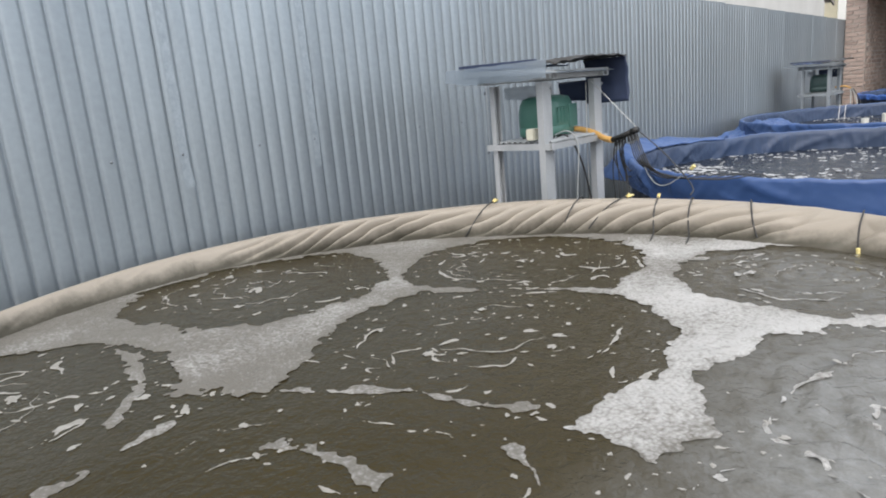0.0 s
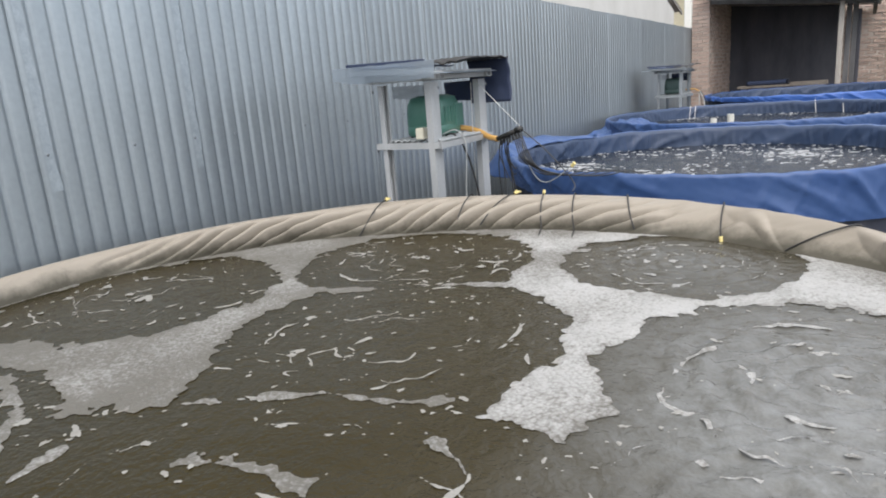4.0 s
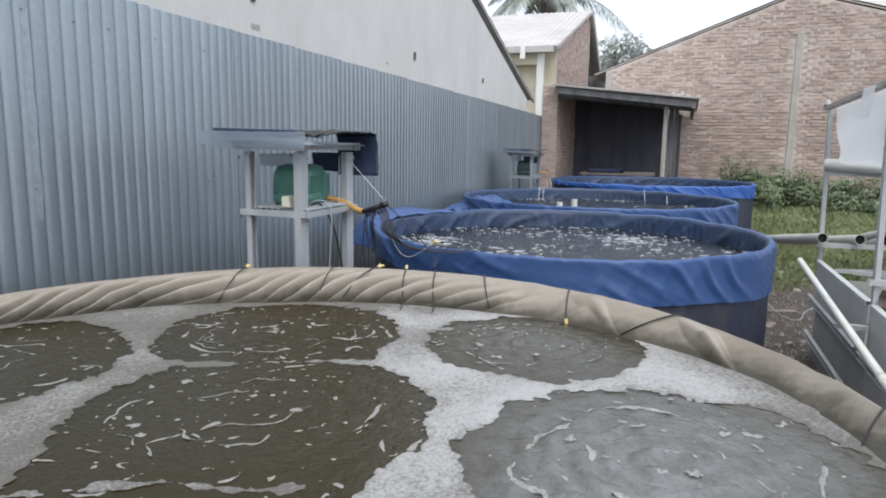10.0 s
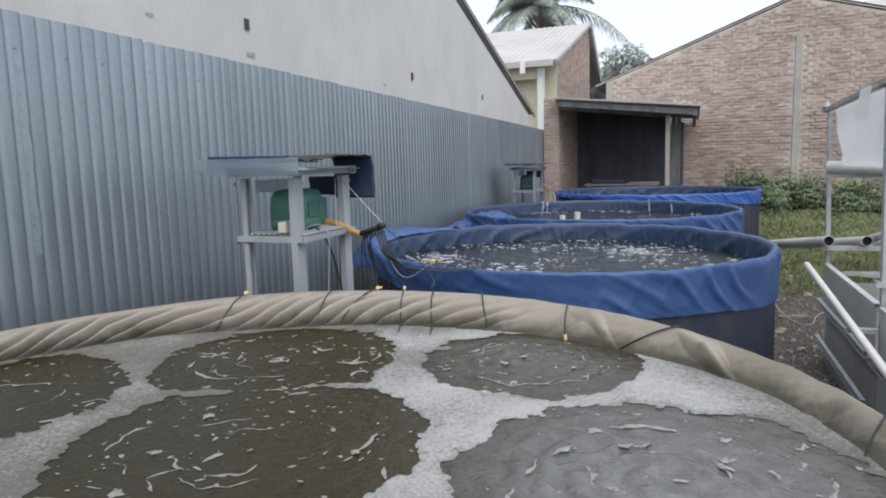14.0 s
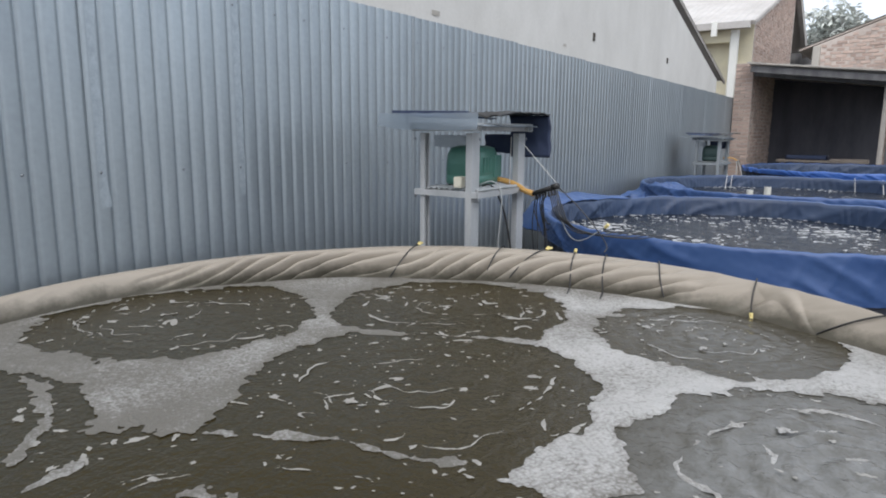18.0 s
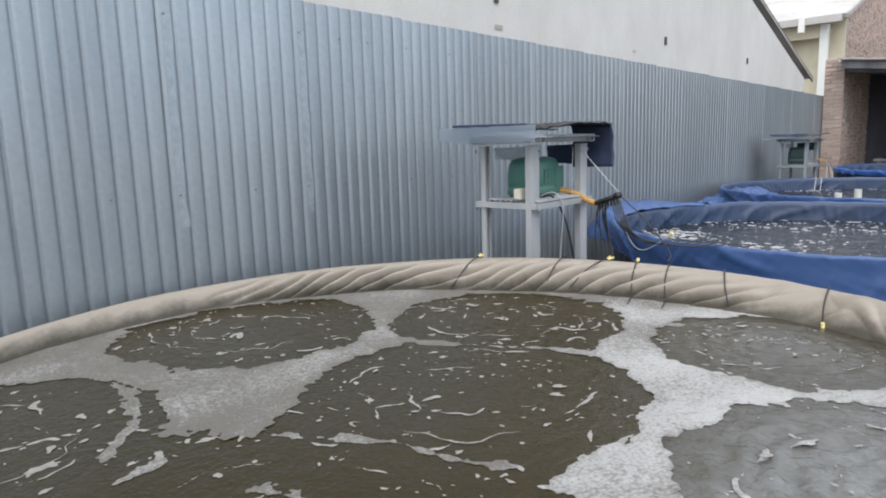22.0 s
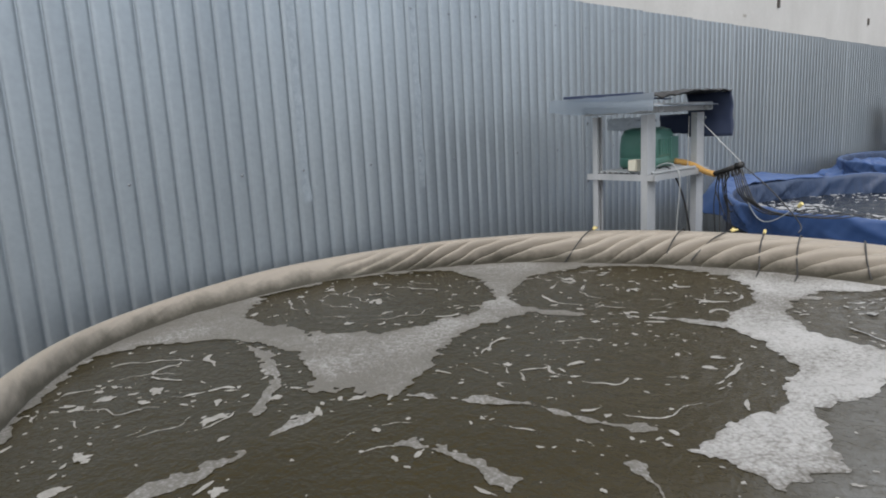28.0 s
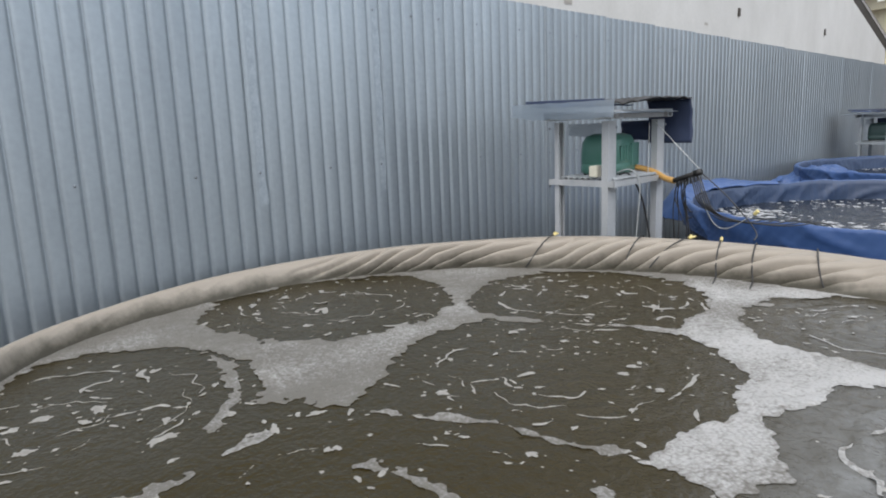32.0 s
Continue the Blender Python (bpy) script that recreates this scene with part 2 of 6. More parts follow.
def water_material(name, base, second, rough, wave, dist):
    m = material(name, base, rough, 0, 30, 2.0, 0.10, 0.0, second=second, mix=1.0, spec=0.5, rvary=0.04)
    n, l = m.node_tree.nodes, m.node_tree.links
    b = n["Principled BSDF"]
    b.inputs["IOR"].default_value = 1.33
    geo = n.new("ShaderNodeNewGeometry")
    w = n.new("ShaderNodeTexNoise")
    w.inputs["Scale"].default_value, w.inputs["Detail"].default_value, w.inputs["Distortion"].default_value = wave, 4, 0.8
    l.new(geo.outputs["Position"], w.inputs["Vector"])
    # Sky glare, with some milk of fine air, put into the base colour.
    glare_in = n.new("ShaderNodeAttribute")
    glare_in.attribute_name = "sky_glare"
    patch = n.new("ShaderNodeTexNoise")
    patch.inputs["Scale"].default_value, patch.inputs["Detail"].default_value, patch.inputs["Roughness"].default_value = 16, 7, 0.75
    l.new(geo.outputs["Position"], patch.inputs["Vector"])
    pm = n.new("ShaderNodeMapRange")
    pm.inputs["From Min"].default_value, pm.inputs["From Max"].default_value = 0.05, 0.75
    l.new(patch.outputs["Fac"], pm.inputs["Value"])
    amount = n.new("ShaderNodeMath")
    amount.operation, amount.use_clamp = "MULTIPLY", True
    l.new(glare_in.outputs["Fac"], amount.inputs[0]), l.new(pm.outputs["Result"], amount.inputs[1])
    mix = n.new("ShaderNodeMix")
    mix.data_type = "RGBA"
    mix.inputs["B"].default_value = (0.17, 0.173, 0.17, 1)
    old = b.inputs["Base Color"].links[0].from_socket
    l.new(amount.outputs["Value"], mix.inputs["Factor"]), l.new(old, mix.inputs["A"]), l.new(mix.outputs["Result"], b.inputs["Base Color"])
    bp = n.new("ShaderNodeBump")
    bp.inputs["Strength"].default_value, bp.inputs["Distance"].default_value = 0.5, dist
    fine = n.new("ShaderNodeTexNoise")
    fine.inputs["Scale"].default_value, fine.inputs["Detail"].default_value, fine.inputs["Distortion"].default_value = wave * 2.6, 3, 0.4
    l.new(geo.outputs["Position"], fine.inputs["Vector"])
    both = n.new("ShaderNodeMath")
    both.operation, both.inputs[1].default_value = "MULTIPLY_ADD", 0.6
    l.new(fine.outputs["Fac"], both.inputs[0]), l.new(w.outputs["Fac"], both.inputs[2])
    l.new(both.outputs["Value"], bp.inputs["Height"]), l.new(bp.outputs["Normal"], b.inputs["Normal"])
    return m


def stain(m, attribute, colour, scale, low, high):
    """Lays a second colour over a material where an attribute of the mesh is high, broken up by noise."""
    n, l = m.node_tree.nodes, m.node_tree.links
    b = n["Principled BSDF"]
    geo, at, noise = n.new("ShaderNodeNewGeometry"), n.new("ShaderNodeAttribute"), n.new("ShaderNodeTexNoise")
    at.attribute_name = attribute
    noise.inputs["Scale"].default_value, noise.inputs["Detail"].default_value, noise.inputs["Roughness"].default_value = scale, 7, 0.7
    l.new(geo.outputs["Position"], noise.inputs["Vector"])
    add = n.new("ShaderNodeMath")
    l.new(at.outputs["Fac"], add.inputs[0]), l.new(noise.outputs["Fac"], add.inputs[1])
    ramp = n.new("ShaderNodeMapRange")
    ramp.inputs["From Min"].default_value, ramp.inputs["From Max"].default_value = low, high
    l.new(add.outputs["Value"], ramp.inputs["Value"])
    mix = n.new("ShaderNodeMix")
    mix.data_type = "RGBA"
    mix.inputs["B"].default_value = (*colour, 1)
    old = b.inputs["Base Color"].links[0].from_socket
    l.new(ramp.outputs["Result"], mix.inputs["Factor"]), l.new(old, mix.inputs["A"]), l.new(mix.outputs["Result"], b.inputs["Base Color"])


def thin_film(m, through, clear):
    """Lets light through a thin sheet: a share scattered, a share straight."""
    n, l = m.node_tree.nodes, m.node_tree.links
    glow, hole = n.new("ShaderNodeBsdfTranslucent"), n.new("ShaderNodeBsdfTransparent")
    glow.inputs["Color"].default_value = (0.92, 0.93, 0.94, 1)
    a, b = n.new("ShaderNodeMixShader"), n.new("ShaderNodeMixShader")
    a.inputs["Fac"].default_value, b.inputs["Fac"].default_value = through, clear
    l.new(n["Principled BSDF"].outputs["BSDF"], a.inputs[1]), l.new(glow.outputs["BSDF"], a.inputs[2])
    l.new(a.outputs["Shader"], b.inputs[1]), l.new(hole.outputs["BSDF"], b.inputs[2])
    l.new(b.outputs["Shader"], n["Material Output"].inputs["Surface"])


thin_film(PLASTIC, 0.38, 0.12)
thin_film(BLUEGREY, 0.25, 0.30)
# Waterline grime, with the shade of the rim's lower face put into the same colour.
stain(BEIGE, "grime_and_shade", (0.085, 0.078, 0.06), 9, 0.68, 1.2)


def foam_material():
    """Bubbly foam: pale bubble clumps with brown water showing in the gaps, thinner in patches."""
    m = material("aerated_foam", (0.525, 0.523, 0.515), 0.5, 0, 150, 10, 0.10, 0.0, second=(0.385, 0.382, 0.374), mix=1.0)
    n, l = m.node_tree.nodes, m.node_tree.links
    b = n["Principled BSDF"]
    geo = n.new("ShaderNodeNewGeometry")
    pick = n.new("ShaderNodeTexVoronoi")
    pick.inputs["Scale"].default_value = 105
    clump = n.new("ShaderNodeTexNoise")
    clump.inputs["Scale"].default_value, clump.inputs["Detail"].default_value, clump.inputs["Roughness"].default_value = 45, 6, 0.85
    warp = n.new("ShaderNodeTexNoise")
    warp.inputs["Scale"].default_value, warp.inputs["Detail"].default_value = 60, 3
    off = n.new("ShaderNodeMix")
    off.data_type = "RGBA"
    off.inputs["Factor"].default_value = 0.012
    l.new(geo.outputs["Position"], warp.inputs["Vector"]), l.new(geo.outputs["Position"], clump.inputs["Vector"])
    l.new(geo.outputs["Position"], off.inputs["A"]), l.new(warp.outputs["Color"], off.inputs["B"]), l.new(off.outputs["Result"], pick.inputs["Vector"])
    thin = n.new("ShaderNodeAttribute")
    thin.attribute_name = "thin_and_dim"
    bubble = n.new("ShaderNodeMath")
    bubble.operation, bubble.inputs[1].default_value = "MULTIPLY", 0.40
    l.new(pick.outputs["Distance"], bubble.inputs[0])
    gap = n.new("ShaderNodeMath")
    l.new(bubble.outputs["Value"], gap.inputs[0]), l.new(clump.outputs["Fac"], gap.inputs[1])
    more = n.new("ShaderNodeMath")
    l.new(gap.outputs["Value"], more.inputs[0]), l.new(thin.outputs["Fac"], more.inputs[1])
    ramp = n.new("ShaderNodeMapRange")
    ramp.inputs["From Min"].default_value, ramp.inputs["From Max"].default_value = 0.56, 0.98
    ramp.inputs["To Min"].default_value, ramp.inputs["To Max"].default_value = 0.0, 0.85
    l.new(more.outputs["Value"], ramp.inputs["Value"])
    mix = n.new("ShaderNodeMix")
    mix.data_type = "RGBA"
    mix.inputs["B"].default_value = (0.10, 0.09, 0.07, 1)
    old = b.inputs["Base Color"].links[0].from_socket
    l.new(ramp.outputs["Result"], mix.inputs["Factor"]), l.new(old, mix.inputs["A"]), l.new(mix.outputs["Result"], b.inputs["Base Color"])
    bp = n.new("ShaderNodeBump")
    bp.inputs["Strength"].default_value, bp.inputs["Distance"].default_value = 1.0, 0.009
    bp.invert = True
    l.new(gap.outputs["Value"], bp.inputs["Height"]), l.new(bp.outputs["Normal"], b.inputs["Normal"])
    return m


FOAM = foam_material()
THINFOAM = material("thin_foam_film", (0.32, 0.313, 0.292), 0.5, 0, 260, 34, 0.3, 0.15, second=(0.17, 0.163, 0.147), mix=1.0)
BRIGHTFOAM = material("white_foam", (0.46, 0.47, 0.48), 0.6, 0, 150, 14, 0.15, 0.3, second=(0.22, 0.23, 0.245), mix=1.0)
WATER = water_material("murky_brown_water", (0.030, 0.0225, 0.0065), (0.024, 0.018, 0.0052), 0.09, 22, 0.013)
DARKWATER = water_material("dark_tank_water", (0.012, 0.015, 0.021), (0.019, 0.022, 0.028), 0.08, 24, 0.014)

# ---- mesh building ----
class Shape:
    """Vertices and faces gathered for one mesh."""

    def __init__(self):
        self.v, self.f = [], []

    def add(self, verts, faces):
        k = len(self.v)
        self.v += [tuple(p) for p in verts]
        self.f += [tuple(i + k for i in q) for q in faces]
        return self

    def box(self, a, b, m=None, cut=0.0):
        """A box from corner a to corner b, its upright edges cut by cut."""
        (x0, y0, z0), (x1, y1, z1) = a, b
        if cut:
            ring = [(x0 + cut, y0), (x1 - cut, y0), (x1, y0 + cut), (x1, y1 - cut), (x1 - cut, y1), (x0 + cut, y1), (x0, y1 - cut), (x0, y0 + cut)]
        else:
            ring = [(x0, y0), (x1, y0), (x1, y1), (x0, y1)]
        k = len(ring)
        pts = [(x, y, z0) for x, y in ring] + [(x, y, z1) for x, y in ring]
        if m is not None:
            pts = [m @ Vector(p) for p in pts]
        faces = [tuple(range(k - 1, -1, -1)), tuple(range(k, 2 * k))] + [(i, (i + 1) % k, k + (i + 1) % k, k + i) for i in range(k)]
        return self.add(pts, faces)

    def beam(self, p, q, w, h, up=(0, 0, 1)):
        """A bar of section w by h between two points."""
        p, q = Vector(p), Vector(q)
        d = (q - p).normalized()
        side = d.cross(Vector(up))
        side = side.normalized() if side.length > 1e-4 else Vector((1, 0, 0))
        top = side.cross(d)
        pts = [e + side * (sx * w / 2) + top * (sy * h / 2) for e in (p, q) for sx, sy in ((-1, -1), (1, -1), (1, 1), (-1, 1))]
        return self.add(pts, [(3, 2, 1, 0), (4, 5, 6, 7)] + [(i, (i + 1) % 4, 4 + (i + 1) % 4, 4 + i) for i in range(4)])

    def channel(self, p, q, w, h, t=0.004, up=(0, 0, 1), flip=1):
        """A cold-formed C profile between two points: a web of width w with two flanges of depth h and small lips."""
        p, q = Vector(p), Vector(q)
        d = (q - p).normalized()
        side = d.cross(Vector(up))
        side = side.normalized() if side.length > 1e-4 else Vector((1, 0, 0))
        top = side.cross(d) * flip
        lip = min(0.012, w / 4)
        line = [(-w / 2 + lip, h), (-w / 2, h), (-w / 2, 0), (w / 2, 0), (w / 2, h), (w / 2 - lip, h)]
        inner = [(-w / 2 + lip, h - t), (-w / 2 + t, h - t), (-w / 2 + t, t), (w / 2 - t, t), (w / 2 - t, h - t), (w / 2 - lip, h - t)]
        ring = line + inner[::-1]
        k = len(ring)
        pts = [e + side * a + top * b for e in (p, q) for a, b in ring]
        faces = [(i, (i + 1) % k, k + (i + 1) % k, k + i) for i in range(k)]
        for o in (0, k):
            faces += [(o + i, o + i + 1, o + k - 2 - i, o + k - 1 - i) for i in range(5)]
        return self.add(pts, faces)

    def tube(self, pts, r, n=8, smooth=0, caps=True):
        """A round hose or pipe along points; r a number or one for each point."""
        pts = [Vector(p) for p in pts]
        for _ in range(smooth):
            fine = [pts[0]]
            for a, b in zip(pts, pts[1:]):
                fine += [a * 0.75 + b * 0.25, a * 0.25 + b * 0.75]
            pts = fine + [pts[-1]]
        rs = [r] * len(pts) if isinstance(r, (int, float)) else [r[min(len(r) - 1, round(i * (len(r) - 1) / (len(pts) - 1)))] for i in range(len(pts))]
        rings, last = [], None
        for i, p in enumerate(pts):
            d = (pts[min(i + 1, len(pts) - 1)] - pts[max(i - 1, 0)]).normalized()
            u = last if last is not None else (Vector((0, 0, 1)) if abs(d.z) < 0.9 else Vector((1, 0, 0)))
            s = d.cross(u).normalized()
            last = s.cross(d)
            rings += [p + (s * math.cos(2 * math.pi * j / n) + last * math.sin(2 * math.pi * j / n)) * rs[i] for j in range(n)]
        k = len(pts)
        faces = [(i * n + j, i * n + (j + 1) % n, (i + 1) * n + (j + 1) % n, (i + 1) * n + j) for i in range(k - 1) for j in range(n)]
        if caps:
            faces += [tuple(range(n - 1, -1, -1)), tuple(range((k - 1) * n, k * n))]
        return self.add(rings, faces)

    def lathe(self, profile, n=64, shift=None, a0=0.0, a1=2 * math.pi):
        """A profile of (r, z) turned round z; shift(angle, index) moves each point: (dr, dz)."""
        full = abs(a1 - a0 - 2 * math.pi) < 1e-6
        cols = n if full else n + 1
        k = len(profile)
        pts = []
        for i in range(cols):
            a = a0 + (a1 - a0) * i / n
            for j, (r, z) in enumerate(profile):
                dr, dz = shift(a, j) if shift else (0, 0)
                pts.append(((r + dr) * math.cos(a), (r + dr) * math.sin(a), z + dz))
        faces = [(i * k + j, ((i + 1) % cols) * k + j, ((i + 1) % cols) * k + j + 1, i * k + j + 1) for i in range(n) for j in range(k - 1)]
        return self.add(pts, faces)

    def sheet(self, fn, nu, nv, t=0.0):
        """A sheet fn(u, v) with u, v from 0 to 1; t its thickness along the normal of its middle."""
        pts = [Vector(fn(i / nu, j / nv)) for i in range(nu + 1) for j in range(nv + 1)]
        w = nv + 1
        quads = [(i * w + j, (i + 1) * w + j, (i + 1) * w + j + 1, i * w + j + 1) for i in range(nu) for j in range(nv)]
        if not t:
            return self.add(pts, quads)
        mid = (pts[w] - pts[0]).cross(pts[1] - pts[0]).normalized() * t
        k = len(pts)
        edge = [i * w for i in range(nu + 1)] + [nu * w + j for j in range(1, w)] + [i * w + nv for i in range(nu - 1, -1, -1)] + list(range(nv - 1, 0, -1))
        rim = [(a, b, b + k, a + k) for a, b in zip(edge, edge[1:] + edge[:1])]
        return self.add(pts + [p + mid for p in pts], [q[::-1] for q in quads] + [tuple(i + k for i in q) for q in quads] + rim)

    def mesh(self, name, mat, smooth=False):
        me = bpy.data.meshes.new(name)
        me.from_pydata(self.v, [], self.f)
        me.materials.append(mat)
        if smooth:
            me.polygons.foreach_set("use_smooth", [True] * len(me.polygons))
        me.update()
        return me


def part(name, shape, mat, parent=None, label="", smooth=False, at=None):
    ob = new(name, shape.mesh(name, mat, smooth) if isinstance(shape, Shape) else shape)
    ob.parent = parent
    if at is not None:
        ob.matrix_basis = at
    if label:
        ob["label"] = label
    return ob


def thing(name, x, y, z, label, category, group="", kind="", turn=0.0):
    ob = new(name)
    ob.empty_display_size = 0.05
    ob.matrix_basis = pose(x, y, z, 0, 0, turn)
    return tagged(ob, label, category, group, kind)


def wob(x, y=0.0, z=0.0):
    return noise.noise(Vector((x, y, z)))


def lerp_table(keys, a):
    """A value read from (angle, value) pairs round the circle, in degrees."""
    a = (a + 180) % 360 - 180
    for (a0, v0), (a1, v1) in zip(keys, keys[1:]):
        if a0 <= a <= a1:
            s = (a - a0) / (a1 - a0)
            s = s * s * (3 - 2 * s)
            return v0 + (v1 - v0) * s
    return keys[-1][1]


rng = random.Random(7)

# ---- the setting ----
def ground_height(x, y):
    near = 0.02 * wob(x * 1.3, y * 1.3) + 0.012 * wob(x * 5, y * 5)
    u = max(0.0, min(1.0, (y - 8.0) / 6.0)) * max(0.0, min(1.0, (x - 0.3) / 0.9))
    bank = 0.55 * u * u * (3 - 2 * u) * max(0.0, min(1.0, (24 - y) / 6.0)) * max(0.0, min(1.0, (16 - x) / 6.0))
    return near + bank if math.hypot(x, y - 5) < 30 else 0.0


def build_ground():
    xs = [-600, -120, -40] + [-12 + 0.3 * i for i in range(97)] + [40, 120, 600]
    ys = [-600, -120, -30] + [-4 + 0.4 * i for i in range(66)] + [60, 160, 900]
    g = Shape()
    k = len(ys)
    g.add([(x, y, ground_height(x, y)) for x in xs for y in ys],
          [(i * k + j, (i + 1) * k + j, (i + 1) * k + j + 1, i * k + j + 1) for i in range(len(xs) - 1) for j in range(k - 1)])
    tagged(part("ground", g, DIRT, smooth=True), "bare brown earth with trampled dry grass between the tanks", "ground", kind="structure")


FENCE_X, PITCH = -2.8, 0.08


def fence_top(y):
    return 2.53 - 0.0085 * max(0.0, y - 1.0)


def corrugated_sheet(waves, height, t=0.0015):
    """One galvanised sheet: ribs run upright, its foot on z 0, its left edge at y 0."""
    s = Shape()
    prof = []
    for w in range(waves + 1):
        for off, deep in ((-0.5, 0.0), (-0.26, -0.0006), (-0.13, -0.003), (-0.065, -0.0095), (0.0, -0.0125), (0.055, -0.0085), (0.11, -0.0028), (0.26, -0.0004)):
            if 0 <= w + off <= waves:
                prof.append((0.006 + deep, (w + off) * PITCH))
    n = len(prof) - 1
    rows = [0, height * 0.35, height * 0.7, height]
    pts = [(x, y, z) for z in rows for x, y in prof]
    k = n + 1
    s.add(pts, [(j * k + i, j * k + i + 1, (j + 1) * k + i + 1, (j + 1) * k + i) for j in range(len(rows) - 1) for i in range(n)])
    back = [(x - t, y, z) for z in (0, height) for x, y in prof]
    s.add(back, [(k + i, k + i + 1, i + 1, i) for i in range(n)] )
    s.add([(x, y, height) for x, y in prof] + [(x - t, y, height) for x, y in prof], [(i, i + 1, k + i + 1, k + i) for i in range(n)])
    return s


def build_fence():
    fence = thing("sheet_fence", FENCE_X, 0, 0, "tall fence of galvanised corrugated sheets with upright ribs", "fence", kind="structure")
    me = corrugated_sheet(10, 2.6).mesh("sheet", ZINC, True)
    screw = Shape().lathe([(0.0, 0.005), (0.0035, 0.004), (0.0045, 0.002), (0.006, 0.0012), (0.006, 0.0)], 8).mesh("screw", SCREW, True)
    step = 9 * PITCH
    lap = Shape().box((0.0, 0.0, 0.0), (0.0015, 0.007, 2.59)).mesh("lap_edge", LAP)
    y, i = -5.042, 0
    while y < 13.3:
        part("sheet", me, ZINC, fence, at=pose(0.0034 * (i % 2) + 0.002 * wob(i * 3.1), y, fence_top(y) - 2.6 + 0.006 * wob(i * 1.7), 0.15 * wob(i * 2.3), 0, 0))
        if i > 11:
            part("lap_edge", lap, LAP, fence, "overlapping sheet's edge with its highlight painted as a pale strip" if i in (12, 14) else "", at=pose(0.0085 if i % 2 else 0.012, y + 0.036, fence_top(y) - 2.6, 0, 0, 0))
        y += step
        i += 1
    q = random.Random(44)
    along = [-0.42, -0.08, 0.28, 0.689, 1.158, 1.472, 1.868, 2.185, 2.447, 2.656, 2.978, 3.37, 3.687]
    while along[-1] < 13.0:
        along.append(along[-1] + q.choice((0.24, 0.32, 0.40)))
    for k, sy in enumerate(along):
        for z in (1.578, 2.372, 0.5):
            if q.random() < 0.93:
                part("screw", screw, SCREW, fence, at=pose(0.0100, sy + q.uniform(-0.008, 0.008), z - 0.010 * max(0.0, sy - 0.7) + q.uniform(-0.004, 0.004), 0, 90, 0))
    for sy in (1.442, 2.162):
        part("lap_stain", Shape().sheet(lambda u, v: (0.0100 + 0.002 * wob(27.9), sy + 0.018 + (0.040 + 0.012 * wob(v * 9, sy)) * u, 1.42 + 0.95 * v), 3, 30), DAMP, fence, "mottled damp mark in the overlap of two sheets")
    rail = Shape()
    for z in (0.5, 1.57, 2.3):
        rail.beam((-0.045, -4.9, z), (-0.045, 13.6, z - 0.05), 0.05, 0.05)
    part("rail", rail, WOOD, fence, "timber rail behind the sheets")
    for k in range(8):
        part("post", Shape().box((-0.13, -4.6 + 2.5 * k, 0), (-0.07, -4.54 + 2.5 * k, 2.25)), WOOD, fence, "timber post behind the sheets")


def build_neighbour():
    house = thing("neighbour_house", -2.97, 0, 0, "house with a grey plastered gable wall above the fence", "house")
    eave_y, eave_z, apex_y, apex_z, south = 12.9, 2.72, 2.6, 5.85, -7.8
    w = Shape()
    out = [(south, 0), (eave_y, 0), (eave_y, eave_z), (apex_y, apex_z), (south, 2.72)]
    w.add([(0, y, z) for y, z in out] + [(-0.2, y, z) for y, z in out], [(0, 1, 2, 3, 4), (9, 8, 7, 6, 5)] + [(i, 5 + i, 5 + (i + 1) % 5, (i + 1) % 5) for i in range(5)])
    part("wall", w, PLASTER, house)
    for name, (y0, z0), (y1, z1) in (("roof_edge", (eave_y + 0.55, eave_z - 0.02), (apex_y, apex_z + 0.13)), ("roof_edge", (south - 0.5, 2.6), (apex_y, apex_z + 0.13))):
        part(name, Shape().beam((0.012, y0, z0), (0.012, y1, z1), 0.024, 0.04), VERGE, house, "dark weathered roof edge")
    part("roof", Shape().add([(0.02, eave_y + 0.58, eave_z + 0.02), (0.02, apex_y, apex_z + 0.17), (-7, apex_y, apex_z + 0.17), (-7, eave_y + 0.58, eave_z + 0.02),
                              (0.02, south - 0.55, 2.65), (-7, south - 0.55, 2.65)], [(0, 1, 2, 3), (1, 4, 5, 2)]), ROOFGREY, house)
    # Each hole is a dark plate on the wall; its depth is painted shade.
    for y, z, r in ((4.12, 2.83, 0.032), (7.14, 2.80, 0.034), (9.86, 2.785, 0.032), (1.4, 3.05, 0.028)):
        s = Shape().box((0.004, y - r * 0.75, z - r * 1.2), (0.012, y + r * 0.75, z + r * 1.2))
        part("putlog_hole", s, HOLE, house, "small hole in the plaster, its shade drawn as a dark plate")
    for y, z, a in ((4.15, 2.62, 0.10), (3.2, 2.72, 0.06), (6.4, 2.63, 0.07)):
        s = Shape().sheet(lambda u, v: (0.004, y + (u - 0.5) * a, z + (v - 0.5) * a * 0.35), 2, 2)
        part("patch", s, CONCRETE, house, "darker patch of rough cement")


# ---- brickwork ----
BW, BH, GAP = 0.20, 0.053, 0.017


def brick_box(w, h, d, seed):
    r = random.Random(seed)
    j = lambda: r.uniform(-0.004, 0.004)
    f = [(-w / 2 + j(), 0, j()), (w / 2 + j(), 0, j()), (w / 2 + j(), 0, h + j()), (-w / 2 + j(), 0, h + j())]
    fr = [(x * 0.97, -d + j(), z * 0.94 + h * 0.03) for x, y, z in f]
    return f + fr, [(4, 5, 6, 7), (0, 1, 5, 4), (1, 2, 6, 5), (2, 3, 7, 6), (3, 0, 4, 7)]


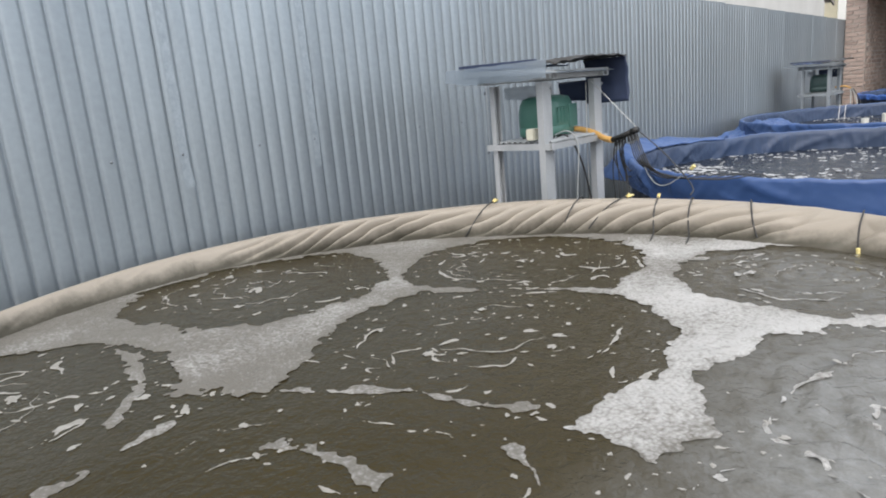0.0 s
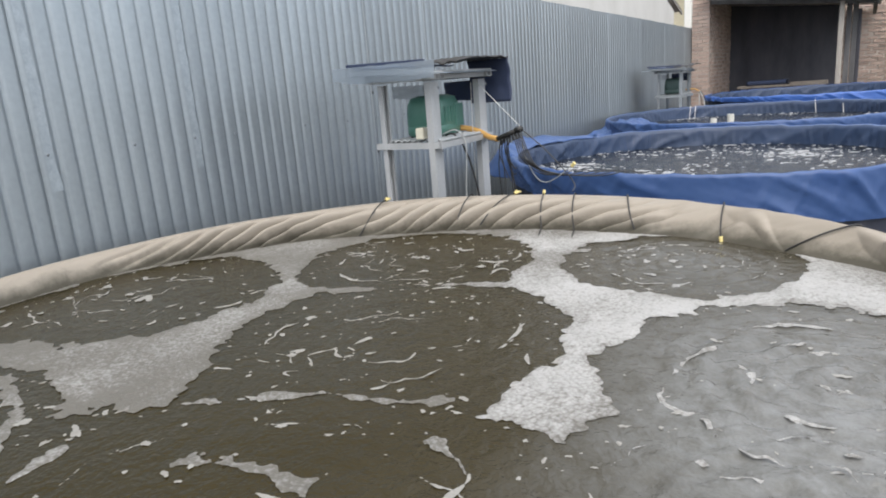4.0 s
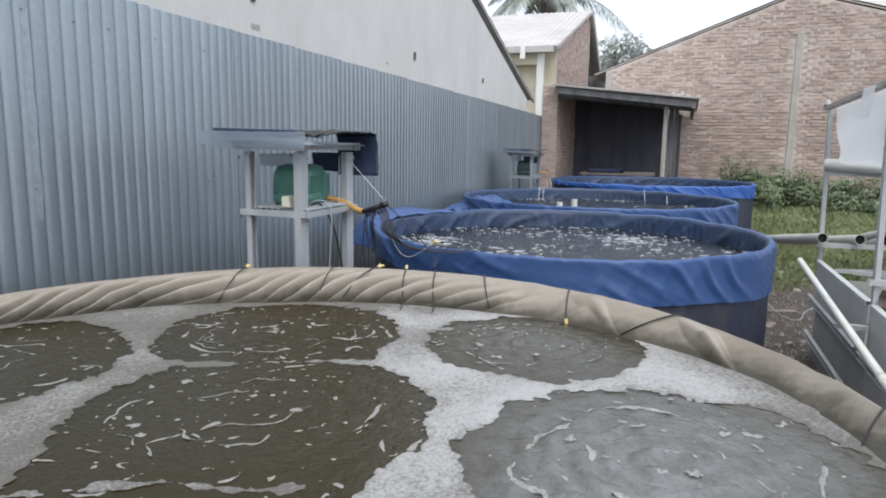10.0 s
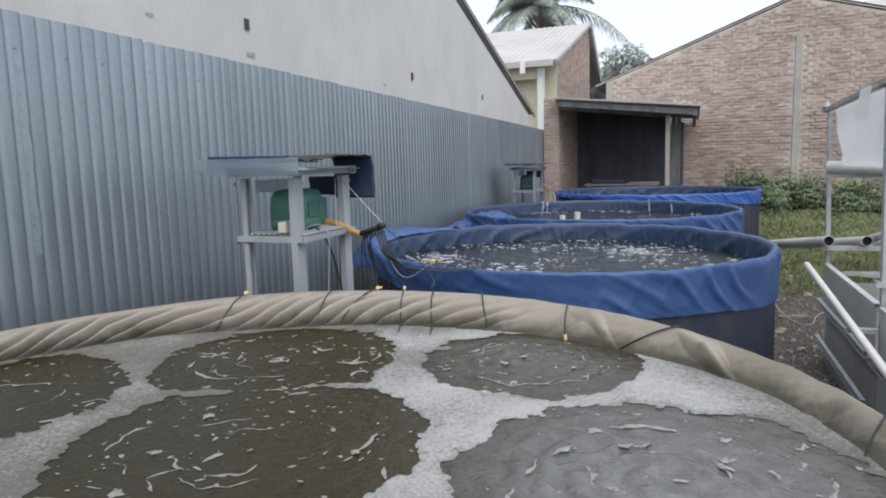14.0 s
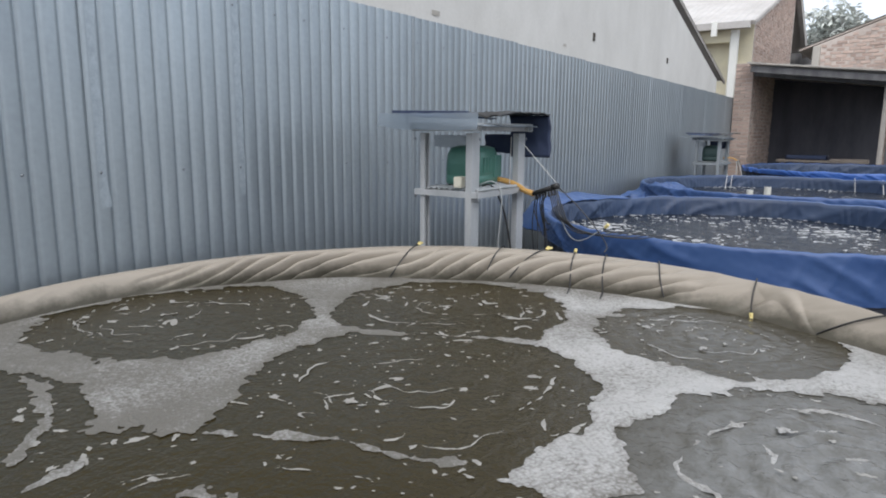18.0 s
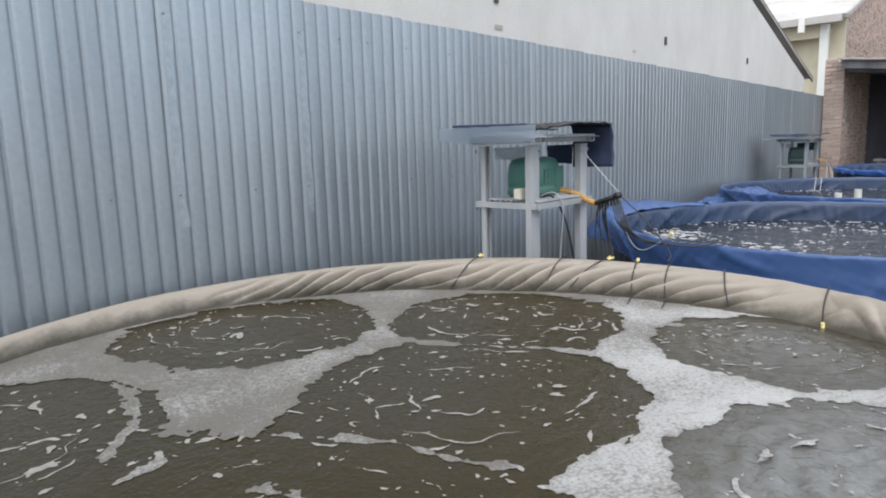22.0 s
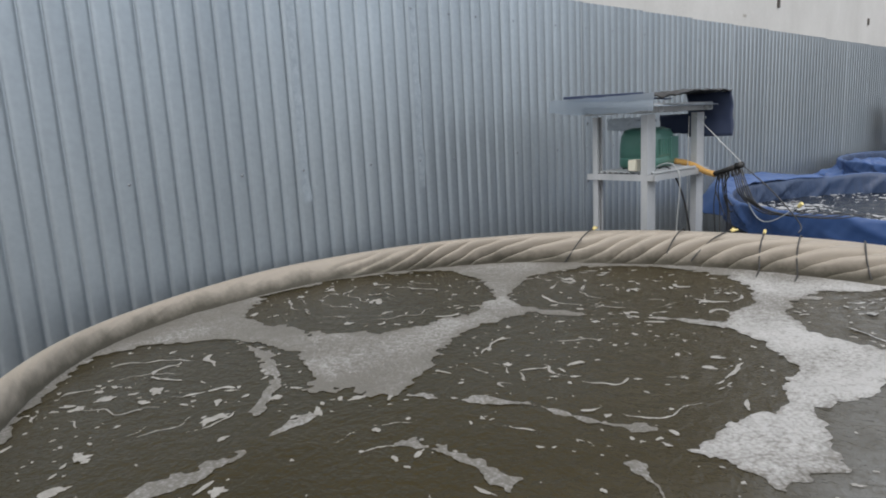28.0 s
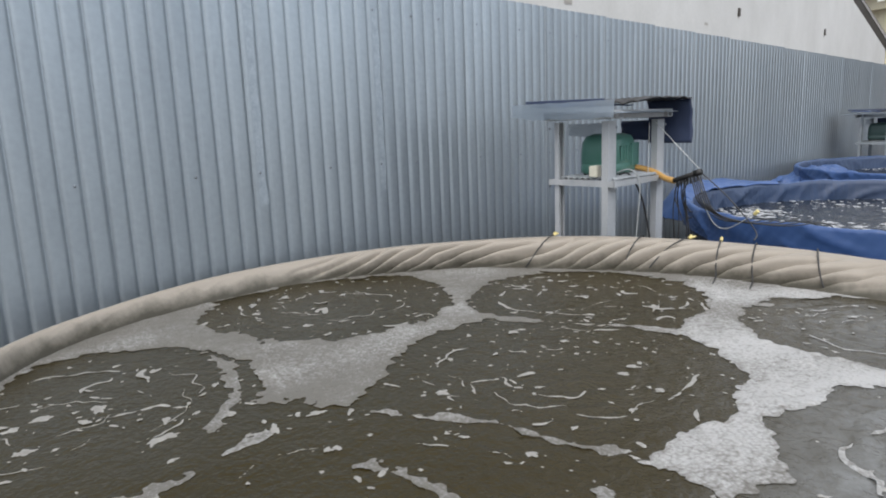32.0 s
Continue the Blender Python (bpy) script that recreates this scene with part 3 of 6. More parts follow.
def lay_bricks(wall, inside, x0, x1, z0, z1, at, keep):
    """Bricks in running bond on the plane y 0 of a wall, facing -y; those that keep(x, z) names are pieces, the rest one mesh."""
    meshes = [Shape().add(*brick_box(BW, BH, 0.012 + 0.004 * k, 90 + k)).mesh("brick", BRICKP) for k in range(6)]
    rest, row, z, pieces = Shape(), 0, z0, 0
    while z < z1:
        x = x0 + (BW / 2 if row % 2 else 0.0)
        while x < x1:
            if inside(x - BW / 2, z) and inside(x + BW / 2, z + BH) and inside(x - BW / 2, z + BH) and rng.random() > 0.006:
                dx, dz, tilt = rng.uniform(-0.014, 0.014), rng.uniform(-0.005, 0.005) + 0.008 * wob(x * 0.6, z * 1.2, 5), rng.uniform(-1.3, 1.3)
                m = at @ pose(x + dx, -0.002, z + dz, 0, tilt, 0)
                if pieces < 300 and keep(x, z):
                    part("brick", meshes[rng.randrange(6)], BRICKP, wall, at=m)
                    pieces += 1
                else:
                    v, f = brick_box(BW * rng.choice((1.0, 0.97, 0.92, 0.84, 0.6)), BH * rng.uniform(0.86, 1.1), rng.choice((0.003, 0.006, 0.009, 0.012, 0.018)), rng.random())
                    rest.add([m @ Vector(p) for p in v], f)
            elif inside(x - BW * 0.22, z) and inside(x + BW * 0.22, z + BH) and inside(x - BW * 0.22, z + BH):
                v, f = brick_box(BW * 0.45, BH, 0.010, rng.random())
                rest.add([(at @ pose(x, -0.002, z)) @ Vector(p) for p in v], f)
            x += BW + GAP
        z += BH + GAP
        row += 1
    tagged(part("brickwork", rest, BRICK, wall), kind="stuff")


def prism(outline, depth):
    """An outline of (x, z) on y 0, going back by depth."""
    k = len(outline)
    return Shape().add([(x, 0, z) for x, z in outline] + [(x, depth, z) for x, z in outline],
                       [tuple(range(k)), tuple(range(2 * k - 1, k - 1, -1))] + [(i, k + i, k + (i + 1) % k, (i + 1) % k) for i in range(k)])


def build_brick_house():
    house = thing("brick_house", 0, 16, 0, "red brick gable wall of a house with a cement pilaster", "house")
    xl, xr, xp, zp, zl, zr = -1.83, 6.6, 2.11, 5.05, 3.55, 3.75
    top = lambda x: zl + (zp - zl) * (x - xl) / (xp - xl) if x < xp else zp + (zr - zp) * (x - xp) / (xr - xp)
    wall = part("wall", prism([(xl, 0), (xr, 0), (xr, zr), (xp, zp), (xl, zl)], 0.2), MORTAR, house, "rough brick wall with thick sandy joints")
    part("pilaster", Shape().box((xp - 0.04, -0.035, 0), (xp + 0.08, 0.0, 4.25), cut=0.01), CONCRETE, house, "narrow raw concrete pilaster")
    part("pilaster", Shape().box((xl, -0.03, 0), (xl + 0.14, 0.0, zl), cut=0.01), CONCRETE, house, "narrow raw concrete pilaster")
    for a, b in (((xl - 0.25, zl - 0.06), (xp, zp + 0.05)), ((xp, zp + 0.05), (xr + 0.3, zr - 0.02))):
        part("verge", Shape().beam((a[0], 0.085, a[1]), (b[0], 0.085, b[1]), 0.16, 0.022), MORTAR, house, "thin grey roof edge")
    roof = Shape()
    for a, b in (((xl - 0.3, zl - 0.05), (xp, zp + 0.09)), ((xp, zp + 0.09), (xr + 0.35, zr))):
        roof.add([(a[0], 0.0, a[1] + 0.006), (b[0], 0.0, b[1] + 0.006), (b[0], 8, b[1] + 0.03), (a[0], 8, a[1] + 0.03)], [(0, 1, 2, 3)])
    part("roof", roof, ROOFGREY, house)
    inside = lambda x, z: xl + 0.14 < x < xr and z < top(x) - 0.012 and not (xp - 0.06 < x < xp + 0.10 and z < 4.25)
    lay_bricks(wall, inside, xl + 0.2, xr, 0.02, zp, Matrix(), lambda x, z: 0.2 < x < 3.2 and 1.0 < z < 2.9)


def build_shed():
    shed = thing("lean_to_shed", 0, 13.5, 0, "open lean-to shed with brick pier, sloping roof, dark inside", "shed")
    x0, x1 = -2.78, 0.10
    pier = part("pier", Shape().box((x0, 0.0, 0), (x0 + 0.31, 0.34, 3.04)), MORTAR, shed, "rough red brick pier")
    long, short = (Shape().add(*brick_box(w, BH, 0.010, 70 + k)).mesh("brick", BRICKP) for k, w in enumerate((0.19, 0.105)))
    for row in range(30):
        z = 0.95 + row * (BH + GAP)
        a, b = (0.097, 0.256) if row % 2 else (0.214, 0.056)
        for me, x in ((long, a), (short, b)):
            part("brick", me, BRICKP, pier, at=pose(x0 + x + rng.uniform(-0.003, 0.003), -0.001 - rng.uniform(0, 0.003), z, 0, rng.uniform(-0.8, 0.8), 0))
    lay_bricks(pier, lambda x, z: z < 3.0, 0.12, 2.3, 0.9, 3.0, pose(x0 + 0.31, 0, 0, 0, 0, 90), lambda x, z: False)
    part("side_wall", Shape().box((x0, 0.34, 0), (x0 + 0.31, 2.44, 2.98)), MORTAR, shed)
    part("back_wall", Shape().box((x0 + 0.31, 2.30, 0), (-0.42, 2.44, 2.9)), DIMBOARDS, shed, "boarded back wall with the shed's inner shade in its colour")
    roof = Shape()

    def roof_at(u, v):
        x = x0 + 0.25 + (x1 + 0.1 - x0 - 0.25) * u
        return (x, -0.35 + 2.75 * v, 3.02 - 0.29 * u + 0.003 * math.sin(u * 110) - 0.12 * v + 0.01 * wob(u * 9, v * 3))
    roof.sheet(roof_at, 120, 4, 0.012)
    part("roof", roof, ROOFGREY, shed, "thin weathered fibre-cement roofing with a pale edge", smooth=True)
    part("roof_edge", Shape().beam((x0 + 0.25, -0.352, 3.012), (x1 + 0.1, -0.352, 2.722), 0.012, 0.018), PALEWOOD, shed, "pale weathered edge of the roofing")
    part("fascia", Shape().beam((x0 + 0.31, -0.28, 2.915), (x1 + 0.05, -0.28, 2.615), 0.03, 0.11), DARKWOOD, shed, "thin dark timber fascia")
    part("beam", Shape().beam((x0 + 0.31, 0.06, 2.86), (x1 + 0.05, 0.06, 2.56), 0.06, 0.10), DARKWOOD, shed)
    part("post", Shape().box((-0.415, -0.04, 0), (-0.335, 0.04, 2.60), cut=0.01), PALEWOOD, shed, "pale weathered timber post")
    part("post", Shape().box((-0.15, 0.9, 0), (-0.09, 0.96, 2.5), cut=0.01), DIMBOARDS, shed, "dark timber post")
    for k in range(2):
        part("board", Shape().box((-0.315 + 0.09 * k, 0.35 + 0.12 * k, 0), (-0.235 + 0.09 * k, 0.37 + 0.12 * k, 2.66 - 0.03 * k), cut=0.004), DARKWOOD, shed, "dark upright board beside the post")
    part("rafter", Shape().beam((x1, -0.3, 2.60), (x1, 2.35, 2.50), 0.06, 0.10), DARKWOOD, shed)
    bench = thing("work_bench", -1.3, 14.35, 0, "rough wooden bench inside the shed", "bench")
    part("top", Shape().box((-0.75, -0.25, 1.24), (0.75, 0.25, 1.28)), WOOD, bench)
    for x in (-0.7, 0.64):
        for y in (-0.22, 0.16):
            part("leg", Shape().box((x, y, 0), (x + 0.06, y + 0.06, 1.24)), WOOD, bench)
    box = thing("crate", -1.55, 14.3, 1.28, "dark blue plastic crate on the bench", "crate")
    c = Shape()
    c.box((-0.35, -0.15, 0), (0.35, 0.15, 0.02))
    for a, b in (((-0.35, -0.15, 0), (0.35, -0.13, 0.085)), ((-0.35, 0.13, 0), (0.35, 0.15, 0.085)), ((-0.35, -0.15, 0), (-0.33, 0.15, 0.085)), ((0.33, -0.15, 0), (0.35, 0.15, 0.085))):
        c.box(a, b)
    part("crate_body", c, NAVY, box)
    plank = thing("plank", -0.85, 14.25, 1.28, "pale plank lying on the bench", "plank")
    part("plank_board", Shape().box((-0.3, -0.1, 0), (0.3, 0.1, 0.03)), WOOD, plank)


def build_far_house():
    house = thing("far_house", -3.43, 18, 0, "cream house with a grey sheet roof and a brick gable end", "house")
    part("front_wall", Shape().box((-4.5, 0.32, 0), (-0.003, 0.346, 4.45)), CREAM, house)
    gable = part("gable_wall", Shape().add([(0, 0.35, 0), (0, 6.5, 0), (0, 6.5, 6.06), (0, 6.0, 6.35), (0, 0.35, 4.5)] + [(-0.2, 0.35, 0), (-0.2, 6.5, 0), (-0.2, 6.5, 6.06), (-0.2, 6.0, 6.35), (-0.2, 0.35, 4.5)],
                 [(0, 1, 2, 3, 4), (9, 8, 7, 6, 5)] + [(i, 5 + i, 5 + (i + 1) % 5, (i + 1) % 5) for i in range(5)]), MORTAR, house, "unplastered brick gable")
    # Dark material carries the shade of the recess behind the gable.
    part("back_wall", Shape().box((-4.5, 6.3, 0), (-0.21, 6.46, 5.9)), DARKWOOD, house, "wall under the rear overhang, its shade put into the colour")
    top = lambda y: 4.5 + 1.85 * (y - 0.35) / 5.65 if y < 6 else 6.35 - 1.5 * (y - 6) / 2.6
    lay_bricks(gable, lambda x, z: 0.4 < x < 6.45 and z < top(x) - 0.03, 0.55, 6.45, 2.6, 6.3, pose(0.004, 0, 0, 0, 0, 90), lambda x, z: False)
    roof = Shape()
    roof.sheet(lambda u, v: (-4.9 + 5.0 * u, -0.25 + 6.25 * v, 4.42 + 2.05 * v + 0.012 * math.sin(u * 160)), 160, 2, 0.03)
    roof.sheet(lambda u, v: (-4.9 + 5.0 * u, 6.0 + 3.2 * v, 6.47 - 1.85 * v), 2, 2, 0.03)
    part("roof", roof, ROOFGREY, house, "pale grey corrugated roof")
    part("verge", Shape().beam((0.08, -0.25, 4.40), (0.08, 6.0, 6.44), 0.1, 0.08), VERGE, house)
    part("verge", Shape().beam((0.08, 6.0, 6.44), (0.08, 9.2, 4.55), 0.14, 0.3), VERGE, house)
    part("gutter", Shape().box((-4.9, -0.36, 4.28), (0.02, -0.22, 4.44)), ROOFGREY, house, "grey eaves gutter")
    part("downpipe", Shape().box((-0.85, -0.40, 4.12), (-0.72, -0.33, 4.46)), WHITE, house, "short white gutter outlet")
    part("column", Shape().box((-0.46, -0.1, 0), (-0.28, 0.1, 4.28), cut=0.02), WHITE, house, "white painted column")
    part("lintel", Shape().box((-4.5, -0.05, 4.0), (-0.46, 0.08, 4.28)), CREAM, house)


def build_far_roof():
    house = thing("roof_beyond", 5.4, 21, 0, "grey roof of a house beyond the brick gable", "house")
    part("wall", Shape().box((-1.6, 0.3, 0), (3.6, 4.0, 4.9)), PLASTER, house)
    s = Shape()
    s.sheet(lambda u, v: (-1.25 + 0.55 * v + 5.0 * u, 0 + 2.0 * v, 4.9 + 1.25 * v - 0.25 * u), 40, 2, 0.03)
    s.sheet(lambda u, v: (-0.7 + 5.0 * u, 2.0 + 2.4 * v, 6.15 - 1.25 * v - 0.25 * u), 2, 2, 0.03)
    part("roof", s, ROOFGREY, house)


def build_yard_wall():
    # Closes the shaded gap; the shadow on it is painted as dark boards.
    wall = thing("yard_wall", -2.6, 27.4, 0, "wall between the two houses, shade put into its dark colour", "wall", kind="structure")
    part("wall_face", Shape().box((-1.4, 0, 0), (1.8, 0.15, 4.70), cut=0.01), DARKWOOD, wall)
    part("coping", Shape().box((-1.4, -0.03, 4.702), (1.8, 0.18, 4.76), cut=0.01), ROOFGREY, wall)


# ---- tanks ----
NEAR = (-0.984, 1.326)
LEVEL = 1.075
RIM_R = [(-180, 1.635), (-150, 1.655), (-115, 1.555), (-60, 1.52), (0, 1.575), (30, 1.585), (60, 1.530), (90, 1.52), (120, 1.54), (150, 1.55), (180, 1.635)]
RIM_Z = [(-180, 1.168), (-150, 1.152), (-115, 1.16), (-60, 1.155), (0, 1.148), (30, 1.160), (60, 1.190), (90, 1.20), (120, 1.20), (150, 1.19), (180, 1.168)]
RIM_IN = [(-180, 1.57), (-150, 1.615), (-115, 1.50), (-60, 1.45), (0, 1.505), (30, 1.515), (60, 1.43), (90, 1.33), (120, 1.32), (150, 1.44), (180, 1.57)]


def rim_point(deg, u):
    """A point of the near tank's rolled rim: u 0 at the water, 1 at the outer top edge."""
    ri, ro, zt = lerp_table(RIM_IN, deg), lerp_table(RIM_R, deg), lerp_table(RIM_Z, deg)
    f = u * math.pi / 2
    r = ri + (ro - ri) * (1 - math.cos(f))
    z = LEVEL - 0.01 + (zt - LEVEL + 0.01) * math.sin(f)
    flat = 0.72 * max(0.0, min(1.0, (88 - deg) / 34)) * max(0.0, min(1.0, (deg + 120) / 40))
    r += flat * (ri + (ro - ri) * u - r)
    z += flat * (LEVEL - 0.01 + (zt - LEVEL + 0.01) * u - z)
    a = radians(deg)
    return Vector((NEAR[0] + r * math.cos(a), NEAR[1] + r * math.sin(a), z))


def build_near_tank():
    tank = thing("fish_tank", NEAR[0], NEAR[1], 0, "round fish tank lined with beige tarpaulin, its edge rolled", "fish tank", "round tarpaulin fish tanks")
    us = [i / 44 for i in range(45)]
    n = 1800
    rim, wall = [], []
    for i in range(n):
        deg = -180 + 360 * i / n
        a = radians(deg)
        fold = max(0.0, min(1.0, (deg - 70) / 30)) * max(0.0, min(1.0, (176 - deg) / 24)) if deg > 0 else 0.0
        ring = []
        for u in us:
            p = rim_point(deg, u) - Vector((NEAR[0], NEAR[1], 0))
            ph = a * 1.5 / 0.135 + 1.1 * wob(a * 2.1, 7.0) + u * 3.3 + 0.55 * wob(a * 5, u * 0.8) + 0.2 * wob(a * 13, u, 3)
            saw = ph % 1.0
            cut = math.exp(-((saw - 0.42) / (0.05 + 0.27 * (1 - u) ** 1.2)) ** 2)
            low = 1 - max(0.0, min(1.0, (u - 0.3) / 0.58)) ** 1.3
            amp = 0.060 * fold * max(0.15, 0.9 + 1.2 * wob(math.floor(ph) * 3.7, 2.0, a)) * math.sin(math.pi * min(0.5, 0.10 + 1.1 * u)) * low
            soft = 0.010 * fold * math.cos(2 * math.pi * (saw - 0.92)) * math.sin(math.pi * u)
            lump = (0.006 * wob(a * 7, u * 1.5, 5) + 0.002 * wob(a * 30 + u * 5, u * 3, 9)) * (1 - 0.8 * u ** 3)
            loose = max(0.0, min(1.0, (92 - deg) / 30)) if deg > -90 else 0.0
            pleat = max(0.0, wob(a * 9.5 - u * 0.9, u * 0.5, 62) - 0.18) - 0.6 * max(0.0, wob(a * 12 + u * 0.7, u * 0.4, 63) - 0.2)
            dent = loose * (0.016 * wob(a * 3.4 + 0.4 * u, u * 0.8, 61) + 0.14 * pleat * math.sin(math.pi * u))
            d = -amp * cut + soft + lump + dent * (1 - u ** 4) + loose * 0.007 * u * u * wob(a * 15, 3.0, 64)
            out = p.xy.normalized()
            ring.append((p.x - out.x * d * 0.5, p.y - out.y * d * 0.5, p.z + d))
        o = rim_point(deg, 1.0) - Vector((NEAR[0], NEAR[1], 0))
        out = o.xy.normalized()
        for dr, dz in ((0.012, -0.012), (0.022, -0.035), (0.022, -0.06), (0.008, -0.085)):
            ring.append((o.x + out.x * dr, o.y + out.y * dr, o.z + dz + 0.002 * wob(a * 9, 2, 5)))
        low = rim_point(deg, 0.0) - Vector((NEAR[0], NEAR[1], 0))
        ring.insert(0, (low.x + out.x * 0.01, low.y + out.y * 0.01, 0.75))
        rim.append(ring)
        w = [(0.0, o.z - 0.08), (0.004, 0.6), (0.0, 0.0)]
        wall.append([(o.x + out.x * (dr + 0.004 * wob(a * 14, z)), o.y + out.y * (dr + 0.004 * wob(a * 14, z)), z) for dr, z in w])
    for name, cols, label in (("rolled_rim", rim, "beige tarpaulin rolled over the edge in slanting folds"), ("tank_wall", wall, "beige tarpaulin wall")):
        k = len(cols[0])
        s = Shape().add([p for c in cols for p in c], [(i * k + j, ((i + 1) % n) * k + j, ((i + 1) % n) * k + j + 1, i * k + j + 1) for i in range(n) for j in range(k - 1)])
        ob = part(name, s, BEIGE, tank, label, smooth=True)
        # Strongest at the water: real grime and painted shade together.
        rim_dark = ob.data.attributes.new("grime_and_shade", "FLOAT", "POINT")
        rim_dark.data.foreach_set("value", [0.85 * max(0.0, 1 - max(0.0, z - LEVEL) / 0.085) for x, y, z in s.v])


# centres and radii of the boils over the air stones
BOILS = [(-1.40, 2.07, 0.425), (-0.47, 2.30, 0.365), (-1.03, 1.40, 0.465), (0.03, 1.49, 0.465), (-2.14, 1.38, 0.465), (-1.76, 0.33, 0.46), (-0.72, 0.50, 0.60), (0.0, 0.96, 0.40), (-0.28, 0.55, 0.45), (-0.94, 1.03, 0.34), (-1.28, 0.42, 0.34)]


SWAYING = []


def in_tank(x, y, margin=0.0):
    dx, dy = x - NEAR[0], y - NEAR[1]
    return lerp_table(RIM_IN, math.degrees(math.atan2(dy, dx))) + margin - math.hypot(dx, dy)


def foam_field(x, y):
    """Over 0 where foam gathers: outside all boils."""
    wx, wy = x + 0.03 * wob(x * 5, y * 5, 1), y + 0.03 * wob(x * 5, y * 5, 8)
    near = sorted((math.hypot(wx - cx, wy - cy) - r, k) for k, (cx, cy, r) in enumerate(BOILS))
    f = near[0][0]
    (f1, k1), (f2, k2) = near[:2]
    if max(k1, k2) < 5 and -0.10 < f1 < 0.03:
        # a thin line of foam is left where two boils meet
        f = max(f, 0.040 + 0.030 * wob(x * 4.5, y * 4.5, 77) - 0.75 * (f2 - f1) - 0.5 * max(0.0, -0.04 - f1))
    if x < -1.5:
        # a narrow fringe along the tarpaulin
        f = max(f, 0.048 + 0.03 * wob(x * 3, y * 3, 41) - in_tank(x, y))
    f += 0.045 * wob(x * 8, y * 8, 3) + 0.030 * wob(x * 24, y * 24, 6) + 0.016 * wob(x * 62, y * 62, 2)
    return f - 0.022


def contour_sheet(field, height, x0, x1, y0, y1, step):
    """The part of a plane where field > 0, as a mesh with its outline cut along the field's zero line."""
    nx, ny = int((x1 - x0) / step), int((y1 - y0) / step)
    val = [[field(x0 + i * step, y0 + j * step) for j in range(ny + 1)] for i in range(nx + 1)]
    verts, faces, index = [], [], {}

    def vert(key, x, y, f):
        if key not in index:
            index[key] = len(verts)
            verts.append((x, y, height(x, y, f)))
        return index[key]
    for i in range(nx):
        for j in range(ny):
            c = [(i, j), (i + 1, j), (i + 1, j + 1), (i, j + 1)]
            fv = [val[a][b] for a, b in c]
            if max(fv) <= 0:
                continue
            poly = []
            for k in range(4):
                (a, b), (p, q) = c[k], c[(k + 1) % 4]
                f0, f1 = fv[k], fv[(k + 1) % 4]
                if f0 > 0:
                    poly.append(vert((a, b), x0 + a * step, y0 + b * step, f0))
                if (f0 > 0) != (f1 > 0):
                    s = f0 / (f0 - f1)
                    poly.append(vert((min((a, b), (p, q)), max((a, b), (p, q))), x0 + (a + (p - a) * s) * step, y0 + (b + (q - b) * s) * step, 0.0))
            if len(poly) > 2:
                faces.append(tuple(poly))
    return Shape().add(verts, faces)


CHOP = (0.15, 0.7, 0.25, 1.0, 0.1, 0.15, 0.1, 0.8, 0.3, 0.0, 0.0)


def water_wave(x, y):
    h = 0.002 * wob(x * 6, y * 6, 4) + 0.001 * wob(x * 22, y * 22, 7)
    for k, (cx, cy, r) in enumerate(BOILS):
        d = math.hypot(x - cx, y - cy)
        if d < r * 1.15:
            fade = min(1.0, 2 * max(0.0, 1 - d / (r * 1.15))) * CHOP[k]
            turn = math.atan2(y - cy, x - cx)
            h += fade * (0.0035 * math.cos(d * 2 * math.pi / 0.07 + 3 * wob(x * 5, y * 5, k)) + 0.009 * wob(d * 22, turn * 2.6, k) + 0.004 * wob(x * 38, y * 38, 3)) + 0.006 * max(0.0, 1 - d / r) ** 3
    return h


def build_near_water():
    s = contour_sheet(lambda x, y: in_tank(x, y, 0.03), lambda x, y, f: LEVEL + water_wave(x, y), -2.75, 0.75, -0.35, 3.05, 0.011)
    ob = part("water", s, WATER, smooth=True)
    # How much painted sky glare each boil's water colour receives.
    glare = ob.data.attributes.new("sky_glare", "FLOAT", "POINT")
    strength = (0.06, 0.45, 0.08, 1.1, 0.03, 0.06, 0.0, 0.6, 0.08, 0.0, 0.0)
    glare.data.foreach_set("value", [sum(k * max(0.0, 1 - (math.hypot(x - cx, y - cy) / (r * 1.3)) ** 2) for k, (cx, cy, r) in zip(strength, BOILS)) for x, y, z in s.v])
    tagged(ob, "murky brown aerated water in the beige tank", "water", kind="structure")
    foam = contour_sheet(lambda x, y: min(foam_field(x, y), in_tank(x, y, 0.02)),
                         lambda x, y, f: LEVEL + 0.0012 + max(0.0, water_wave(x, y)) + 0.003 * min(1.0, f / 0.05) + min(1.0, f / 0.02) * (0.0012 * wob(x * 30, y * 30, 2) + 0.003 * abs(wob(x * 55, y * 55, 5))), -2.75, 0.75, -0.35, 3.05, 0.0085)
    ob = part("foam", foam, FOAM, smooth=True)
    SWAYING.append((ob, NEAR[0], NEAR[1], 0.010, 0.5, 4.0, 5))
    # Thin foam, plus the left side's weaker sky light painted in as darker colour.
    thin = ob.data.attributes.new("thin_and_dim", "FLOAT", "POINT")
    thin.data.foreach_set("value", [0.15 * max(0.0, 1 - foam_field(x, y) / 0.03) + 0.25 * wob(x * 4, y * 4, 14) + 0.30 * max(0.0, min(1.0, (-0.7 - x) * 1.4)) + 0.24 * max(0.0, min(1.0, (x + 0.05) * 2.5)) - 0.06 for x, y, z in foam.v])
    tagged(ob, "pale grey bubbly foam gathered between the boils on the water", "foam", kind="stuff")


